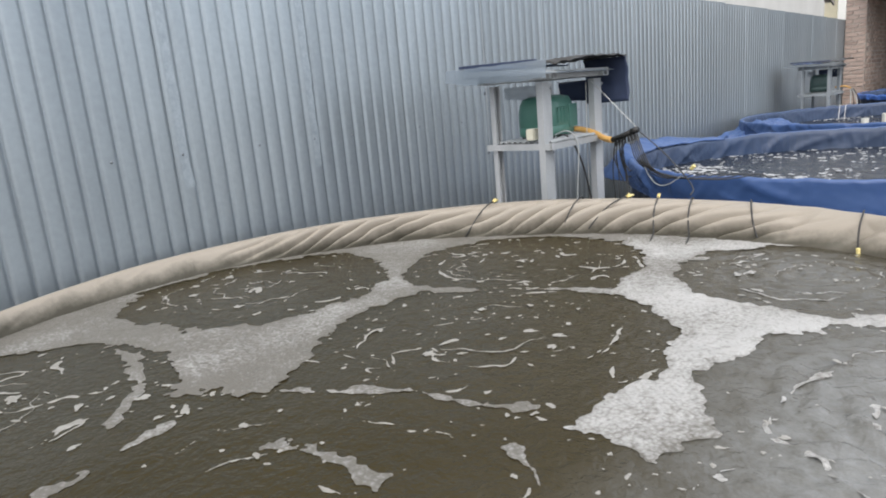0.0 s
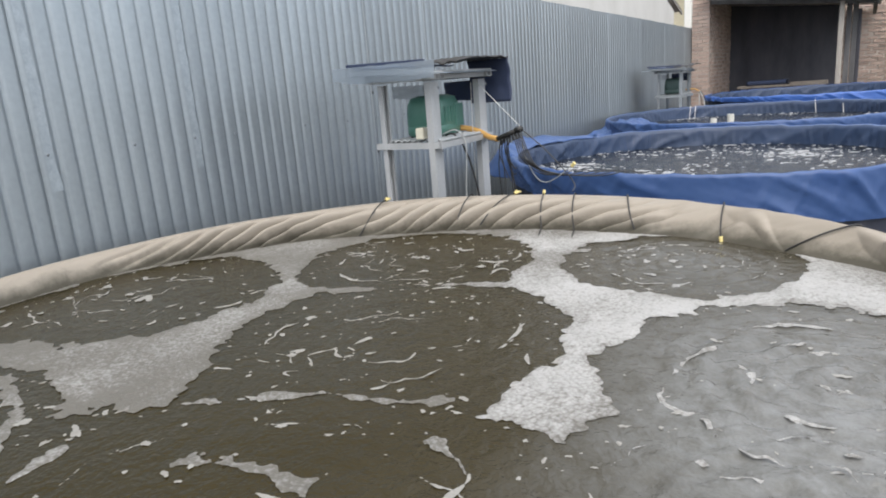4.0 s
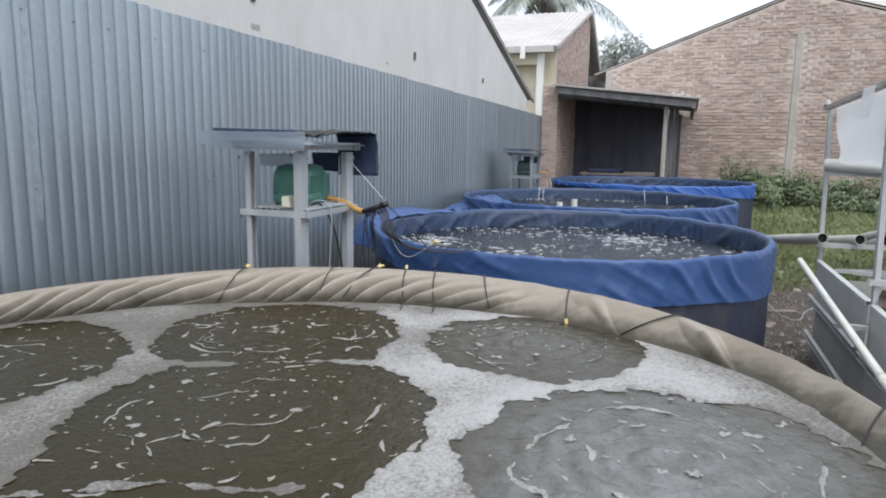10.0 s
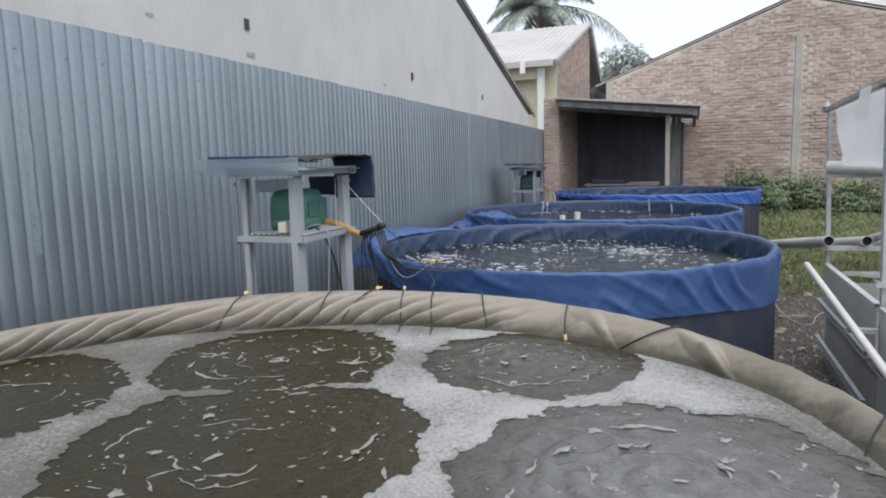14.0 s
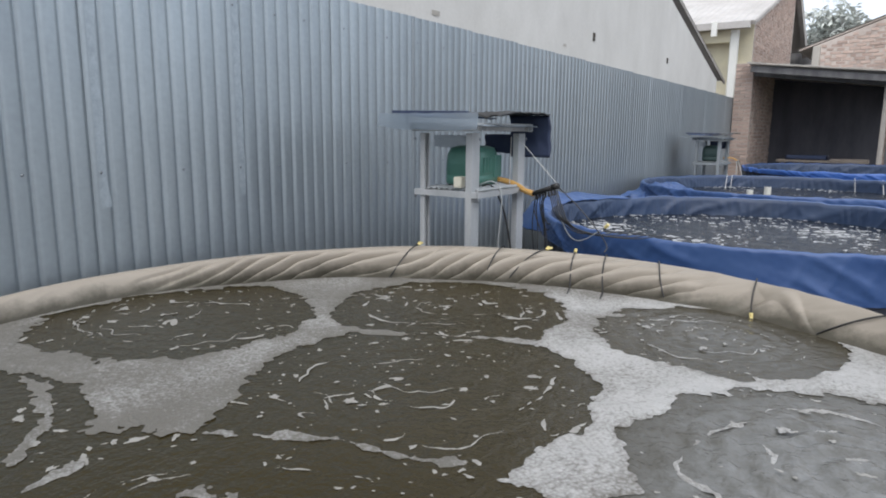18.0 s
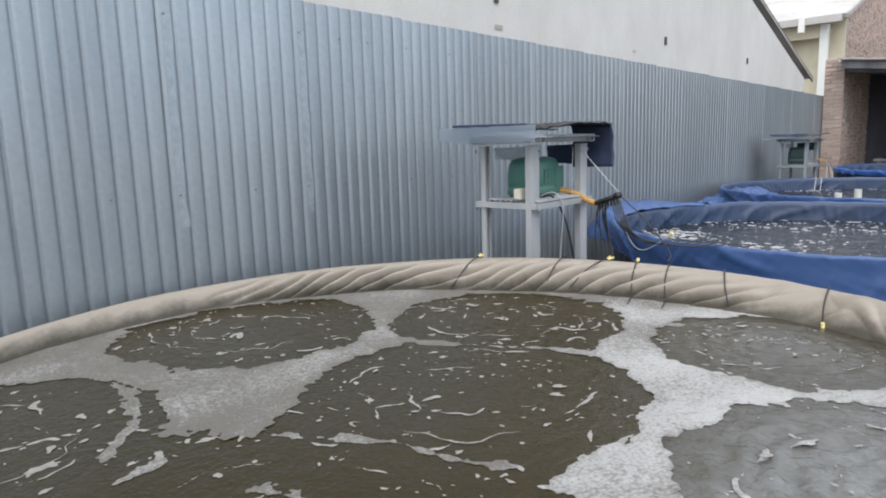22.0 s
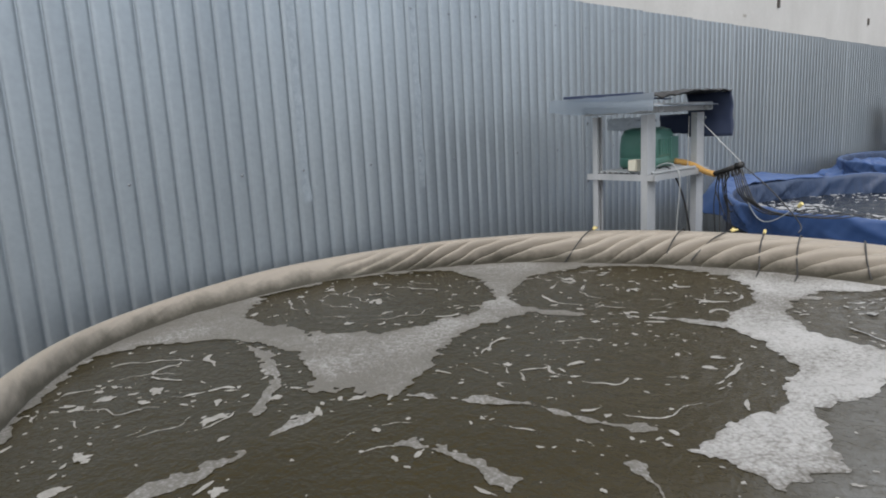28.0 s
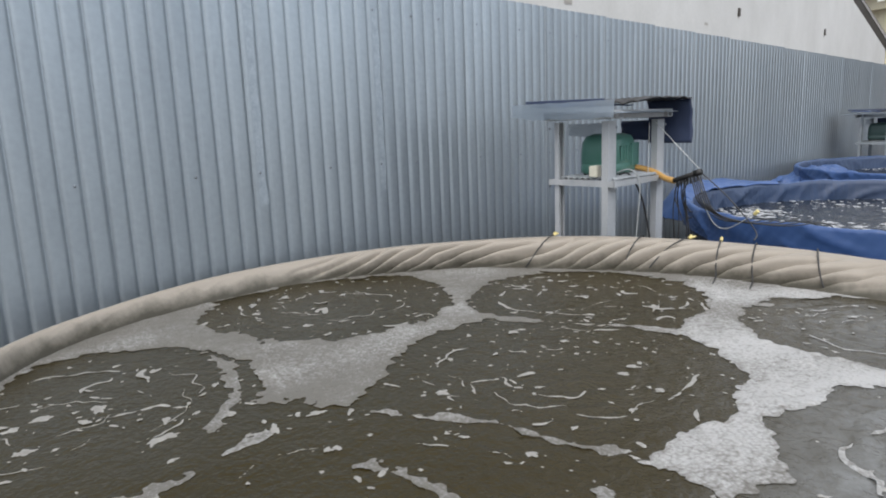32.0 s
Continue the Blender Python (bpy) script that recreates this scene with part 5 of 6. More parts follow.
def build_pump_gear():
    build_stand(STAND[0], STAND[1], "grey light-steel stand with sheet roof, blue tarpaulin and pump shelf", STEEL)
    build_pump(-1.975, 3.13, 1.467, "green air pump on the stand's shelf", GREEN)
    box = thing("socket_box", -1.875, 2.855, 1.470, "small off-white electrical box on the shelf", "electrical box")
    part("box_body", Shape().box((-0.02, -0.03, 0), (0.026, 0.03, 0.055), cut=0.005), OFFWHITE, box)
    part("lid", Shape().box((-0.018, -0.034, 0.004), (0.024, -0.030, 0.051), cut=0.001), OFFWHITE, box)
    hose("air_hose", [(-1.91, 3.27, 1.490), (-1.85, 3.29, 1.482), (-1.77, 3.29, 1.458), (-1.70, 3.24, 1.434), (-1.62, 3.19, 1.428)], 0.0155, ORANGE, "thick orange-yellow air hose from the pump", n=12)
    man = thing("air_manifold", -1.62, 3.19, 1.430, "black air manifold with many thin outlets held by a string", "manifold")
    part("manifold_pipe", Shape().tube([(0, 0, 0), (0.06, -0.02, 0.018), (0.14, -0.045, 0.045)], 0.013, 10), HOSE, man, smooth=True)
    part("manifold_head", Shape().tube([(0.13, -0.042, 0.043), (0.165, -0.052, 0.052)], [0.016, 0.016], 12), HOSE, man, smooth=True)
    for k in range(7):
        part("nozzle", Shape().tube([(0.02 + 0.02 * k, -0.006 * k, 0.006 * k), (0.022 + 0.02 * k, -0.006 * k, 0.006 * k - 0.035)], 0.005, 6), HOSE, man)
    hose("support_string", [(-1.80, 3.30, 1.74), (-1.63, 3.22, 1.615), (-1.46, 3.14, 1.492)], 0.0017, STRING, "thin white string holding up the manifold", "string", smooth=0, n=5)
    hose("hanging_string", [(-1.81, 3.27, 1.73), (-1.815, 3.27, 1.4), (-1.81, 3.27, 0.9)], 0.002, STRING, "thin white string hanging from the stand", "string", smooth=0, n=5)
    q = random.Random(3)
    for k in range(13):
        x0, y0 = -1.60 + 0.012 * k, 3.182 - 0.004 * k
        side = q.uniform(-0.03, 0.05)
        if k < 7:
            pts = [(x0, y0, 1.44), (x0 + q.uniform(-0.03, 0.01), y0, 1.36), (x0 - 0.02 + side, y0 + q.uniform(0, .05), 1.27 + q.uniform(-0.05, 0.03)), (x0 + side * 1.5, y0 + 0.02, 1.13), (x0 + side, y0 + 0.03, 0.85)]
            if k % 2:
                pts = pts[:3] + [(x0 + side * 1.3, y0 + 0.01, 1.20 + 0.015 * k)]
        else:
            e = (k - 6) * 0.026
            pts = [(x0, y0, 1.46), (x0 + 0.03, y0 - 0.02, 1.40), (x0 + 0.05 + e * 0.3, y0 - 0.04, 1.33 - 0.012 * (k - 7)), (x0 + 0.08 + e * 1.1, y0 + 0.10, 1.225), (x0 + 0.09 + e * 1.6, y0 + 0.34, 1.19), (x0 + 0.10 + e * 2.1, y0 + 0.56, 1.205), (x0 + 0.11 + e * 2.4, y0 + 0.72, 1.03)]
        hose("air_hose", pts, 0.003, HOSE, "thin black air hose hanging from the manifold", group="thin air hoses")
    hose("air_hose", [(-1.46, 3.14, 1.47), (-1.45, 3.15, 1.34), (-1.40, 3.17, 1.22), (-1.33, 3.14, 1.20), (-1.25, 3.11, 1.24), (-1.17, 3.09, 1.30)], 0.0024, GREYHOSE, "grey air hose looping up to a yellow end", group="thin air hoses")
    cap = thing("hose_end", -1.17, 3.09, 1.30, "yellow plastic end of a grey air hose", "hose end")
    part("plug", Shape().tube([(0, 0, -0.004), (0.016, -0.004, 0.012)], 0.009, 8), YELLOW, cap)
    hose("air_hose", [(-1.44, 3.13, 1.47), (-1.31, 3.10, 1.38), (-1.19, 3.05, 1.28), (-1.10, 2.96, 1.225), (-1.08, 2.86, 1.215)], 0.003, HOSE, "thin black air hose reaching the beige tank", group="thin air hoses")
    hose("power_cable", [(-1.83, 2.98, 1.48), (-1.77, 3.00, 1.505), (-1.73, 3.02, 1.47), (-1.72, 3.03, 1.40), (-1.74, 3.03, 1.2), (-1.76, 3.01, 0.6)], 0.0032, GREYHOSE, "pale grey cable hanging from the shelf", "cable")
    hose("power_cable", [(-1.83, 3.00, 1.47), (-1.79, 3.02, 1.485), (-1.755, 3.05, 1.42), (-1.735, 3.11, 1.28), (-1.71, 3.18, 0.9)], 0.005, HOSE, "black cable hanging from the shelf", "cable")
    # the second stand further along the fence
    build_stand(-2.10, 9.68, "far grey steel stand with blue cover, fence shade in its colour", SHADEZINC, full=False, drop=0.095)
    build_pump(-2.28, 9.93, 1.376, "dark green air pump on the far stand's shelf", DARKGREEN)
    hose("air_hose", [(-2.16, 10.15, 1.41), (-2.04, 10.15, 1.42), (-1.96, 10.10, 1.38)], 0.010, ORANGE, "orange-yellow hose from the far pump", n=10)
    for k in range(4):
        hose("air_hose", [(-1.97 + 0.01 * k, 10.10, 1.38), (-1.95 + 0.02 * k, 10.05, 1.31), (-1.92 + 0.04 * k, 9.9, 1.2), (-1.90 + 0.05 * k, 9.7, 1.0)], 0.005, HOSE if k % 2 else GREYHOSE, "thin air hose hanging from the far pump", group="thin air hoses")


def build_rim_hoses():
    rows = [(127, 133, 0.0, 1), (111.5, 113.5, 0.25, 0), (103.5, 109, 0.12, 1), (98.5, 95.5, -0.9, 1), (93, 88.5, -0.85, 0), (84, 79.8, 0.10, 0), (68.2, 66.0, 0.04, 2), (49, 56, 0.05, 0), (18.5, 17, 0.0, 0)]
    for top, end, u_end, capped in rows:
        pts = []
        for i in range(9):
            s = i / 8
            u = 1.02 + (u_end - 1.02) * s
            p = rim_point(top + (end - top) * s, max(0.0, min(1.0, u)))
            lift = 0.010
            if u < 0:
                a = math.atan2(p.y - NEAR[1], p.x - NEAR[0])
                p = Vector((p.x + u * 0.2 * math.cos(a), p.y + u * 0.2 * math.sin(a), p.z))
                lift = 0.03 * (1 + u)
            pts.append(p + Vector((0, 0, lift)))
        o = rim_point(top, 1.0)
        out = (o - Vector((NEAR[0], NEAR[1], o.z))).normalized()
        if not capped:
            pts = [o + out * 0.035 + Vector((0, 0, -0.07)), o + out * 0.02 + Vector((0, 0, -0.005))] + pts
        hose("air_hose", pts, 0.0031, HOSE, "black air hose lying over the rolled rim into the water", group="hoses over the rim", smooth=2)
        if capped:
            tip = pts[0] if capped == 1 else pts[-1]
            way = (pts[0] - pts[1]).normalized() if capped == 1 else (pts[-1] - pts[-2]).normalized()
            cap = thing("hose_end", tip.x, tip.y, tip.z, "yellow plastic plug on a black air hose", "hose end", "yellow hose plugs")
            part("plug", Shape().tube([way * -0.012, way * 0.006, way * 0.028], [0.007, 0.0062, 0.005], 10), YELLOW, cap, smooth=True)
            part("tab", Shape().box((-0.003, -0.009, 0.005), (0.003, 0.009, 0.012), cut=0.001), YELLOW, cap)


def pipe_with_bore(name, a, b, r, label, group="", category="pipe", wall=0.004, skin=None):
    ob = thing(name, 0, 0, 0, label, category, group)
    a, b = Vector(a), Vector(b)
    d = (b - a).normalized()
    s = Shape().tube([a, b], r, 18, caps=False)
    s.tube([b, a], r - wall, 18, caps=False)
    for e in (a, b):
        u = d.cross(Vector((0, 0, 1))).normalized() if abs(d.z) < 0.99 else Vector((1, 0, 0))
        w = u.cross(d)
        ring = [e + (u * math.cos(t) + w * math.sin(t)) * q for q in (r, r - wall) for t in (2 * math.pi * i / 18 for i in range(18))]
        s.add(ring, [(i, (i + 1) % 18, 18 + (i + 1) % 18, 18 + i) for i in range(18)])
    part("pipe_wall", s, skin or PVC, ob, smooth=True)
    # An added black disc in each end paints the shade of the bore.
    for e in (a + d * 0.03, b - d * 0.03):
        u = d.cross(Vector((0, 0, 1))).normalized() if abs(d.z) < 0.99 else Vector((1, 0, 0))
        w = u.cross(d)
        plug = Shape().add([e + (u * math.cos(t) + w * math.sin(t)) * (r - wall) for t in (2 * math.pi * i / 18 for i in range(18))], [tuple(range(18))])
        part("bore", plug, BLACKPIPE, ob, "black disc standing for the shade inside the pipe")
    return ob


def build_stub_pipes():
    for x, y, z, h in ((-1.19, 6.86, 1.225, 0.40), (-1.04, 6.88, 1.26, 0.42)):
        pipe_with_bore("drain_pipe", (x, y, z - h), (x, y, z), 0.030, "short white pipe standing up in a blue tank", "standing drain pipes")


# ---- the growing frame and pond ----
FX = 1.12


def build_frame():
    fr = thing("growing_frame", FX, 3.0, 0, "tall frame of light-steel channels with torn plastic film", "frame")
    tops = [(3.38, 2.13), (1.62, 2.17), (0.12, 2.23)]
    for y, z in tops:
        post = part("post", Shape().channel((0.06, y, 0), (0, y, z), 0.055, 0.03, up=(1, 0, 0)), DULLSTEEL, fr, "perforated galvanised steel post")
        # Perforations are raised grey discs; the darkness of the holes is their colour.
        for k in range(9):
            part("hole", Shape().lathe([(0.0, 0.0015), (0.006, 0.0015), (0.007, 0.0)], 8), SCREW, post, at=pose(0.0595 - 0.06 * (0.55 + 0.18 * k) / z - 0.002, y + 0.012 * (k % 2), 0.55 + 0.18 * k, 0, -90, 0))
    part("post", Shape().channel((1.22, 3.3, 0), (1.22, 3.3, 2.3), 0.06, 0.035, up=(1, 0, 0)), DULLSTEEL, fr)
    part("post", Shape().channel((1.3, 0.3, 0), (1.3, 0.3, 2.3), 0.06, 0.035, up=(1, 0, 0)), DULLSTEEL, fr)
    part("top_bar", Shape().channel((0.0, 3.50, 2.14), (0.0, -1.2, 2.26), 0.045, 0.03), RUSTY, fr, "rust-stained channel along the post tops")
    part("bar_wrap", Shape().tube([(0, 3.42, 2.168), (0.0, 2.6, 2.19), (0.01, 1.7, 2.212), (0, 0.6, 2.24), (0, -0.6, 2.27)], [0.008, 0.013, 0.009, 0.015, 0.010, 0.014], 8, 2), RUSTY, fr, "strip of dirty rolled film tied along the bar", smooth=True)
    part("film_knot", Shape().sheet(lambda u, v: (-0.03 + 0.06 * u, 3.36 + 0.10 * v, 2.175 + 0.045 * math.sin(math.pi * u) * math.sin(math.pi * v) + 0.02 * wob(u * 6, v * 6, 3)), 10, 10, 0.004), CLOTH, fr, "crumpled knot of white film on the bar's end", smooth=True)
    part("cross_bar", Shape().channel((0, 3.3, 0.985), (1.35, 3.3, 1.0), 0.06, 0.035), DULLSTEEL, fr)
    part("cross_bar", Shape().channel((0, 1.6, 0.985), (1.35, 1.6, 1.0), 0.06, 0.035), DULLSTEEL, fr)
    part("cross_bar", Shape().channel((0, 3.3, 1.60), (1.3, 2.5, 1.58), 0.06, 0.03), DULLSTEEL, fr)
    part("cross_bar", Shape().channel((0.0, 1.7, 2.18), (1.6, 2.3, 2.36), 0.05, 0.03), DULLSTEEL, fr)
    low = lambda y: 1.70 if y > 4.55 else min(2.12, 1.70 + 0.55 * (4.55 - y))

    def film_at(u, v):
        y = 6.40 - 4.6 * u
        bar = 2.15 + 0.0255 * (6.5 - y)
        return (0.06 + 0.05 * v * wob(u * 7, v * 2) + 0.03 * v, y - 3.0 - 0.10 * v * (1 - u), bar + (low(y) - bar) * v + 0.012 * wob(u * 14, v * 2, 3) * v)
    part("plastic_film", Shape().sheet(film_at, 60, 14), PLASTIC, fr, "torn whitish plastic film hanging from the frame", smooth=True)
    part("plastic_film", Shape().sheet(lambda u, v: (-0.045 - 0.01 * v, 2.05 - 0.30 * u + 0.03 * v, 2.20 - 0.20 * v * (1 + 0.15 * wob(u * 5, 2))), 8, 8), PLASTIC, fr, "loose flap of plastic film over the bar", smooth=True)
    pipe_with_bore("grow_pipe", (FX + 0.01, 6.28, 1.68), (FX + 1.25, 5.25, 1.655), 0.052, "thick white pipe lying across the frame", "white pipes on the frame")
    pipe_with_bore("grow_pipe", (1.72, 4.86, 1.14), (2.9, 4.75, 1.15), 0.05, "thick white pipe with an open end", "white pipes on the frame")
    for k, (x, z, x2) in enumerate(((1.14, 1.075, 0.55), (1.42, 1.075, 0.98), (1.65, 1.15, 2.05), (1.62, 1.07, 2.15), (1.71, 1.072, 2.35), (1.80, 1.07, 2.65))):
        pipe_with_bore("spare_pipe", (x, 6.18 + 0.03 * k, z), (x2 + 0.15, 10.4, z - 0.58), 0.043, "spare grey-white pipe stacked with its dark end showing", "stack of spare pipes", skin=DIRTYPVC)
    for k, (a, b, r) in enumerate((((0.955, 5.98, 0.905), (1.065, 1.6, 0.455), 0.0235),)):
        p = pipe_with_bore("long_pipe", a, b, r, "long white pipe leaning along the pond wall")
        part("coupling", Shape().tube([(1.012, 3.72, 0.673), (1.014, 3.64, 0.665)], 0.0275, 18), PVC, p, smooth=True)
    for y, z in ((4.58, 0.729), (3.08, 0.574)):
        part("bracket", Shape().channel((-0.16, y - 3.0, z), (0.02, y - 3.0, z), 0.04, 0.03, up=(0, 0, -1)), DULLSTEEL, fr, "short arm that carries the pipe")


def build_pond():
    pond = thing("steel_pond", FX, 3.0, 0, "rectangular pond of galvalume panels lined with brown tarpaulin", "pond")
    z1 = 0.868
    for y0, y1 in ((-1.2, 0.08), (0.17, 1.57), (1.67, 3.33)):
        part("panel", Shape().box((0.03, y0, 0.46 if y0 > 1 else 0.12), (0.036, y1, z1 - 0.02)), PANEL, pond, "flat grey galvalume panel")
        part("top_rail", Shape().channel((0.035, y0, z1), (0.035, y1, z1), 0.04, 0.03, up=(0, 0, -1)), DULLSTEEL, pond, "bright channel along the pond's edge")
        part("low_rail", Shape().channel((0.0, y0, 0.54), (0.0, y1, 0.54), 0.05, 0.03, up=(-1, 0, 0)), DULLSTEEL, pond)
    part("low_panel", Shape().box((0.05, 1.67, 0.0), (0.056, 3.33, 0.44)), CONCRETE, pond, "muddy lower panel")
    part("low_rail", Shape().channel((0.0, 1.67, 0.22), (0.0, 3.33, 0.22), 0.05, 0.03, up=(-1, 0, 0)), DULLSTEEL, pond)
    for x0, x1, y in ((0.05, 1.5, 3.36), (0.05, 1.5, -1.25)):
        part("end_panel", Shape().box((x0, y, 0.1), (x1, y + 0.006, 0.70)), PANEL, pond)
    part("far_panel", Shape().box((1.5, -1.25, 0.1), (1.506, 3.36, 0.72)), BROWNTARP, pond, "far side hung with brown tarpaulin")
    part("rim_tube", Shape().channel((0.25, 3.1, 0.80), (1.5, 2.5, 0.83), 0.05, 0.03), DULLSTEEL, pond, "loose channel across the pond")
    part("rim_tube", Shape().channel((0.15, 3.25, 0.78), (0.75, 3.0, 0.84), 0.05, 0.03), DULLSTEEL, pond, "loose channel across the pond")
    drape = lambda u, v: (0.06 + 1.44 * u, 1.53 - 0.14 * v * v + 0.16 * wob(u * 5, v * 1.8, 7) * (0.3 + 0.7 * v) + 0.09 * abs(wob(u * 9 + v * 2, v * 3, 8)) + 0.03 * wob(u * 24, v * 9, 9), 0.97 - (0.30 + 0.10 * wob(u * 4, 3.0)) * v + 0.015 * wob(u * 6, v * 3))
    part("liner", Shape().sheet(drape, 60, 18), BROWNTARP, pond, "creased brown tarpaulin hanging from the cross bar", smooth=True)
    side = lambda u, v: (0.06 + 0.08 * v + 0.015 * wob(u * 9, v * 2), 1.5 - 2.7 * u, 0.88 - 0.42 * v)
    part("liner", Shape().sheet(side, 30, 8), BROWNTARP, pond, "creased brown tarpaulin lining the pond", smooth=True)
    water = Shape().sheet(lambda u, v: (0.1 + 1.4 * u, -1.2 + 2.72 * v, 0.56), 20, 30)
    tagged(part("water", water, DARKWATER, None, smooth=True, at=pose(FX, 3.0, 0)), "dark water with litter in the steel pond", "water", kind="structure")
    q = random.Random(12)
    s = Shape()
    for k in range(160):
        v, f = blob(q.choice((0.01, 0.016, 0.025)), q.uniform(1, 3), q.random(), 8, 0.004)
        m = pose(FX + q.uniform(0.15, 1.45), 3.0 + q.uniform(-1.1, 1.25), 0.564, 0, 0, q.uniform(0, 180))
        s.add([m @ Vector(p) for p in v], f)
    tagged(part("pond_litter", s, STONE, smooth=True), "pale scraps floating on the pond", "litter", kind="stuff")


# ---- plants ----
def leaf_cloud(s, q, cx, cy, z0, rx, ry, h, count, size, droop=0.5):
    for _ in range(count):
        a, t = q.uniform(0, 2 * math.pi), q.random() ** 0.5
        z = z0 + h * (q.random() ** 0.8)
        k = t * (1 - 0.45 * (z - z0) / h) * (0.8 + 0.4 * wob(a * 2, cx, cy))
        p = Vector((cx + rx * k * math.cos(a), cy + ry * k * math.sin(a), z))
        l, w = size * q.uniform(0.6, 1.4), size * q.uniform(0.12, 0.24)
        m = Matrix.Translation(p) @ Euler((q.uniform(-0.9, 0.5) - droop * 0.3, q.uniform(-0.6, 0.6), q.uniform(0, 6.28))).to_matrix().to_4x4()
        s.add([m @ Vector(v) for v in ((0, 0, 0), (w, l * 0.45, 0.02), (0, l, -droop * l * 0.3), (-w, l * 0.45, 0.02))], [(0, 1, 2, 3)])


def palm_leaf(s, q, p, size):
    """A palmate leaf: seven drooping fingers spread from the end of its stalk."""
    turn, tip = q.uniform(0, 6.28), q.uniform(-0.5, 0.3)
    for k in range(7):
        a = turn + (k - 3) * 0.62
        l = size * (1.0 - 0.09 * abs(k - 3)) * q.uniform(0.85, 1.1)
        c, d, w = math.cos(a), math.sin(a), size * 0.11
        mid = p + Vector((c * l * 0.55, d * l * 0.55, l * (0.10 + tip * 0.3)))
        end = p + Vector((c * l, d * l, l * (tip * 0.5 - 0.28)))
        s.add([p, mid + Vector((-d * w, c * w, 0)), end, mid - Vector((-d * w, c * w, 0))], [(0, 1, 2, 3)])


def build_plants():
    q = random.Random(31)
    for k in range(38):
        x, y = 0.75 + 0.165 * k + q.uniform(-0.25, 0.25), q.uniform(13.9, 15.7)
        tall = k < 10 or q.random() < 0.4
        h = (q.uniform(0.6, 0.9) if tall else q.uniform(0.3, 0.55)) * (1 + 0.35 * wob(x * 0.8, 5.0)) + 0.12 * (y - 13.9)
        bush = thing("shrub", x, y, ground_height(x, y) - 0.02, "tall dark green weed shrub with finger-like leaves" if tall else "low leafy green weed shrub by the brick wall", "shrub", "shrubs by the brick wall")
        st, s = Shape(), Shape()
        for _ in range(11 if tall else 7):
            a, reach, top = q.uniform(0, 6.28), q.uniform(0.08, 0.42), h * q.uniform(0.5, 1.0)
            e = Vector((reach * math.cos(a), reach * math.sin(a), top))
            st.tube([(0.05 * math.cos(a), 0.05 * math.sin(a), 0), e * 0.55 + Vector((0, 0, 0.04)), e], [0.012, 0.008, 0.004], 5)
            for _ in range(14):
                u = q.uniform(0.35, 1.05)
                palm_leaf(s, q, e * u + Vector((q.uniform(-0.12, 0.12), q.uniform(-0.12, 0.12), q.uniform(-0.05, 0.09))), q.uniform(0.07, 0.15))
        tagged(part("stem_tuft", st, BARK, bush), kind="stuff")
        leaf_cloud(s, q, 0, 0, 0.03, 0.35 + 0.4 * h, 0.5, h * 0.8, 330, 0.085)
        tagged(part("foliage", s, LEAF, bush), kind="stuff")
    s = Shape()
    for _ in range(170000):
        x, y = q.uniform(0.6, 7.8), q.uniform(8.8, 14.6)
        if y < 9.2 + 0.6 * wob(x * 1.3, 4.0) or y < 10.3 and q.random() < 0.5:
            continue
        if wob(x * 0.9, y * 0.9, 3) + 0.5 * wob(x * 2.6, y * 2.6, 13) < q.uniform(-1.3, -0.05) + max(0.0, 9.5 - y) * 0.10:
            continue
        h, a, w = q.uniform(0.03, 0.16) * (0.55 + 0.07 * (y - 6.6)) * (1 + 0.7 * wob(x * 1.7, y * 1.7, 9)), q.uniform(0, 6.28), q.uniform(0.0022, 0.0045) * (0.6 + 0.11 * (y - 5.0))
        lean = q.uniform(0.2, 1.3) * h
        c, d = math.cos(a), math.sin(a)
        z = ground_height(x, y)
        s.add([(x - w * d, y + w * c, z), (x + w * d, y - w * c, z), (x + lean * c * 0.5 + w * d * 0.6, y + lean * d * 0.5 - w * c * 0.6, z + h * 0.6), (x + lean * c, y + lean * d, z + h)], [(0, 1, 2), (0, 2, 3)])
    tagged(part("grass", s, GRASS), "rough patchy grass and weeds", "grass", kind="stuff")
    s = Shape()
    for _ in range(3800):
        x, y = q.uniform(0.5, 2.6), q.uniform(5.0, 10.5)
        h, a, w = q.uniform(0.02, 0.10), q.uniform(0, 6.28), q.uniform(0.002, 0.005)
        l = q.uniform(0.03, 0.14)
        z = ground_height(x, y) + 0.004
        c, d = math.cos(a), math.sin(a)
        s.add([(x - w * d, y + w * c, z), (x + w * d, y - w * c, z), (x + l * c, y + l * d, z + h * 0.4)], [(0, 1, 2)])
    tagged(part("dry_straw", s, PALEWOOD), "dry straw and twigs strewn on the earth", "straw", kind="stuff")
    tree = thing("broadleaf_tree", 6.5, 14.7, ground_height(6.5, 14.7) - 0.05, "dense green tree standing before the brick wall", "tree")
    part("trunk", Shape().tube([(0, 0, 0), (0.1, 0, 1.5), (0.0, 0.1, 3.0)], [0.16, 0.12, 0.08], 10, 1), BARK, tree, smooth=True)
    for k in range(6):
        a = k * 1.05
        part("limb", Shape().tube([(0, 0.05, 2.0 + 0.15 * k), (0.6 * math.cos(a), 0.6 * math.sin(a), 2.9 + 0.1 * k), (1.2 * math.cos(a), 1.2 * math.sin(a), 3.5)], [0.06, 0.04, 0.02], 6, 1), BARK, tree)
    s = Shape()
    for k in range(16):
        leaf_cloud(s, q, q.uniform(-0.9, 1.4), q.uniform(-0.7, 0.5), q.uniform(1.6, 3.2), 0.6, 0.5, 0.7, 330, 0.13)
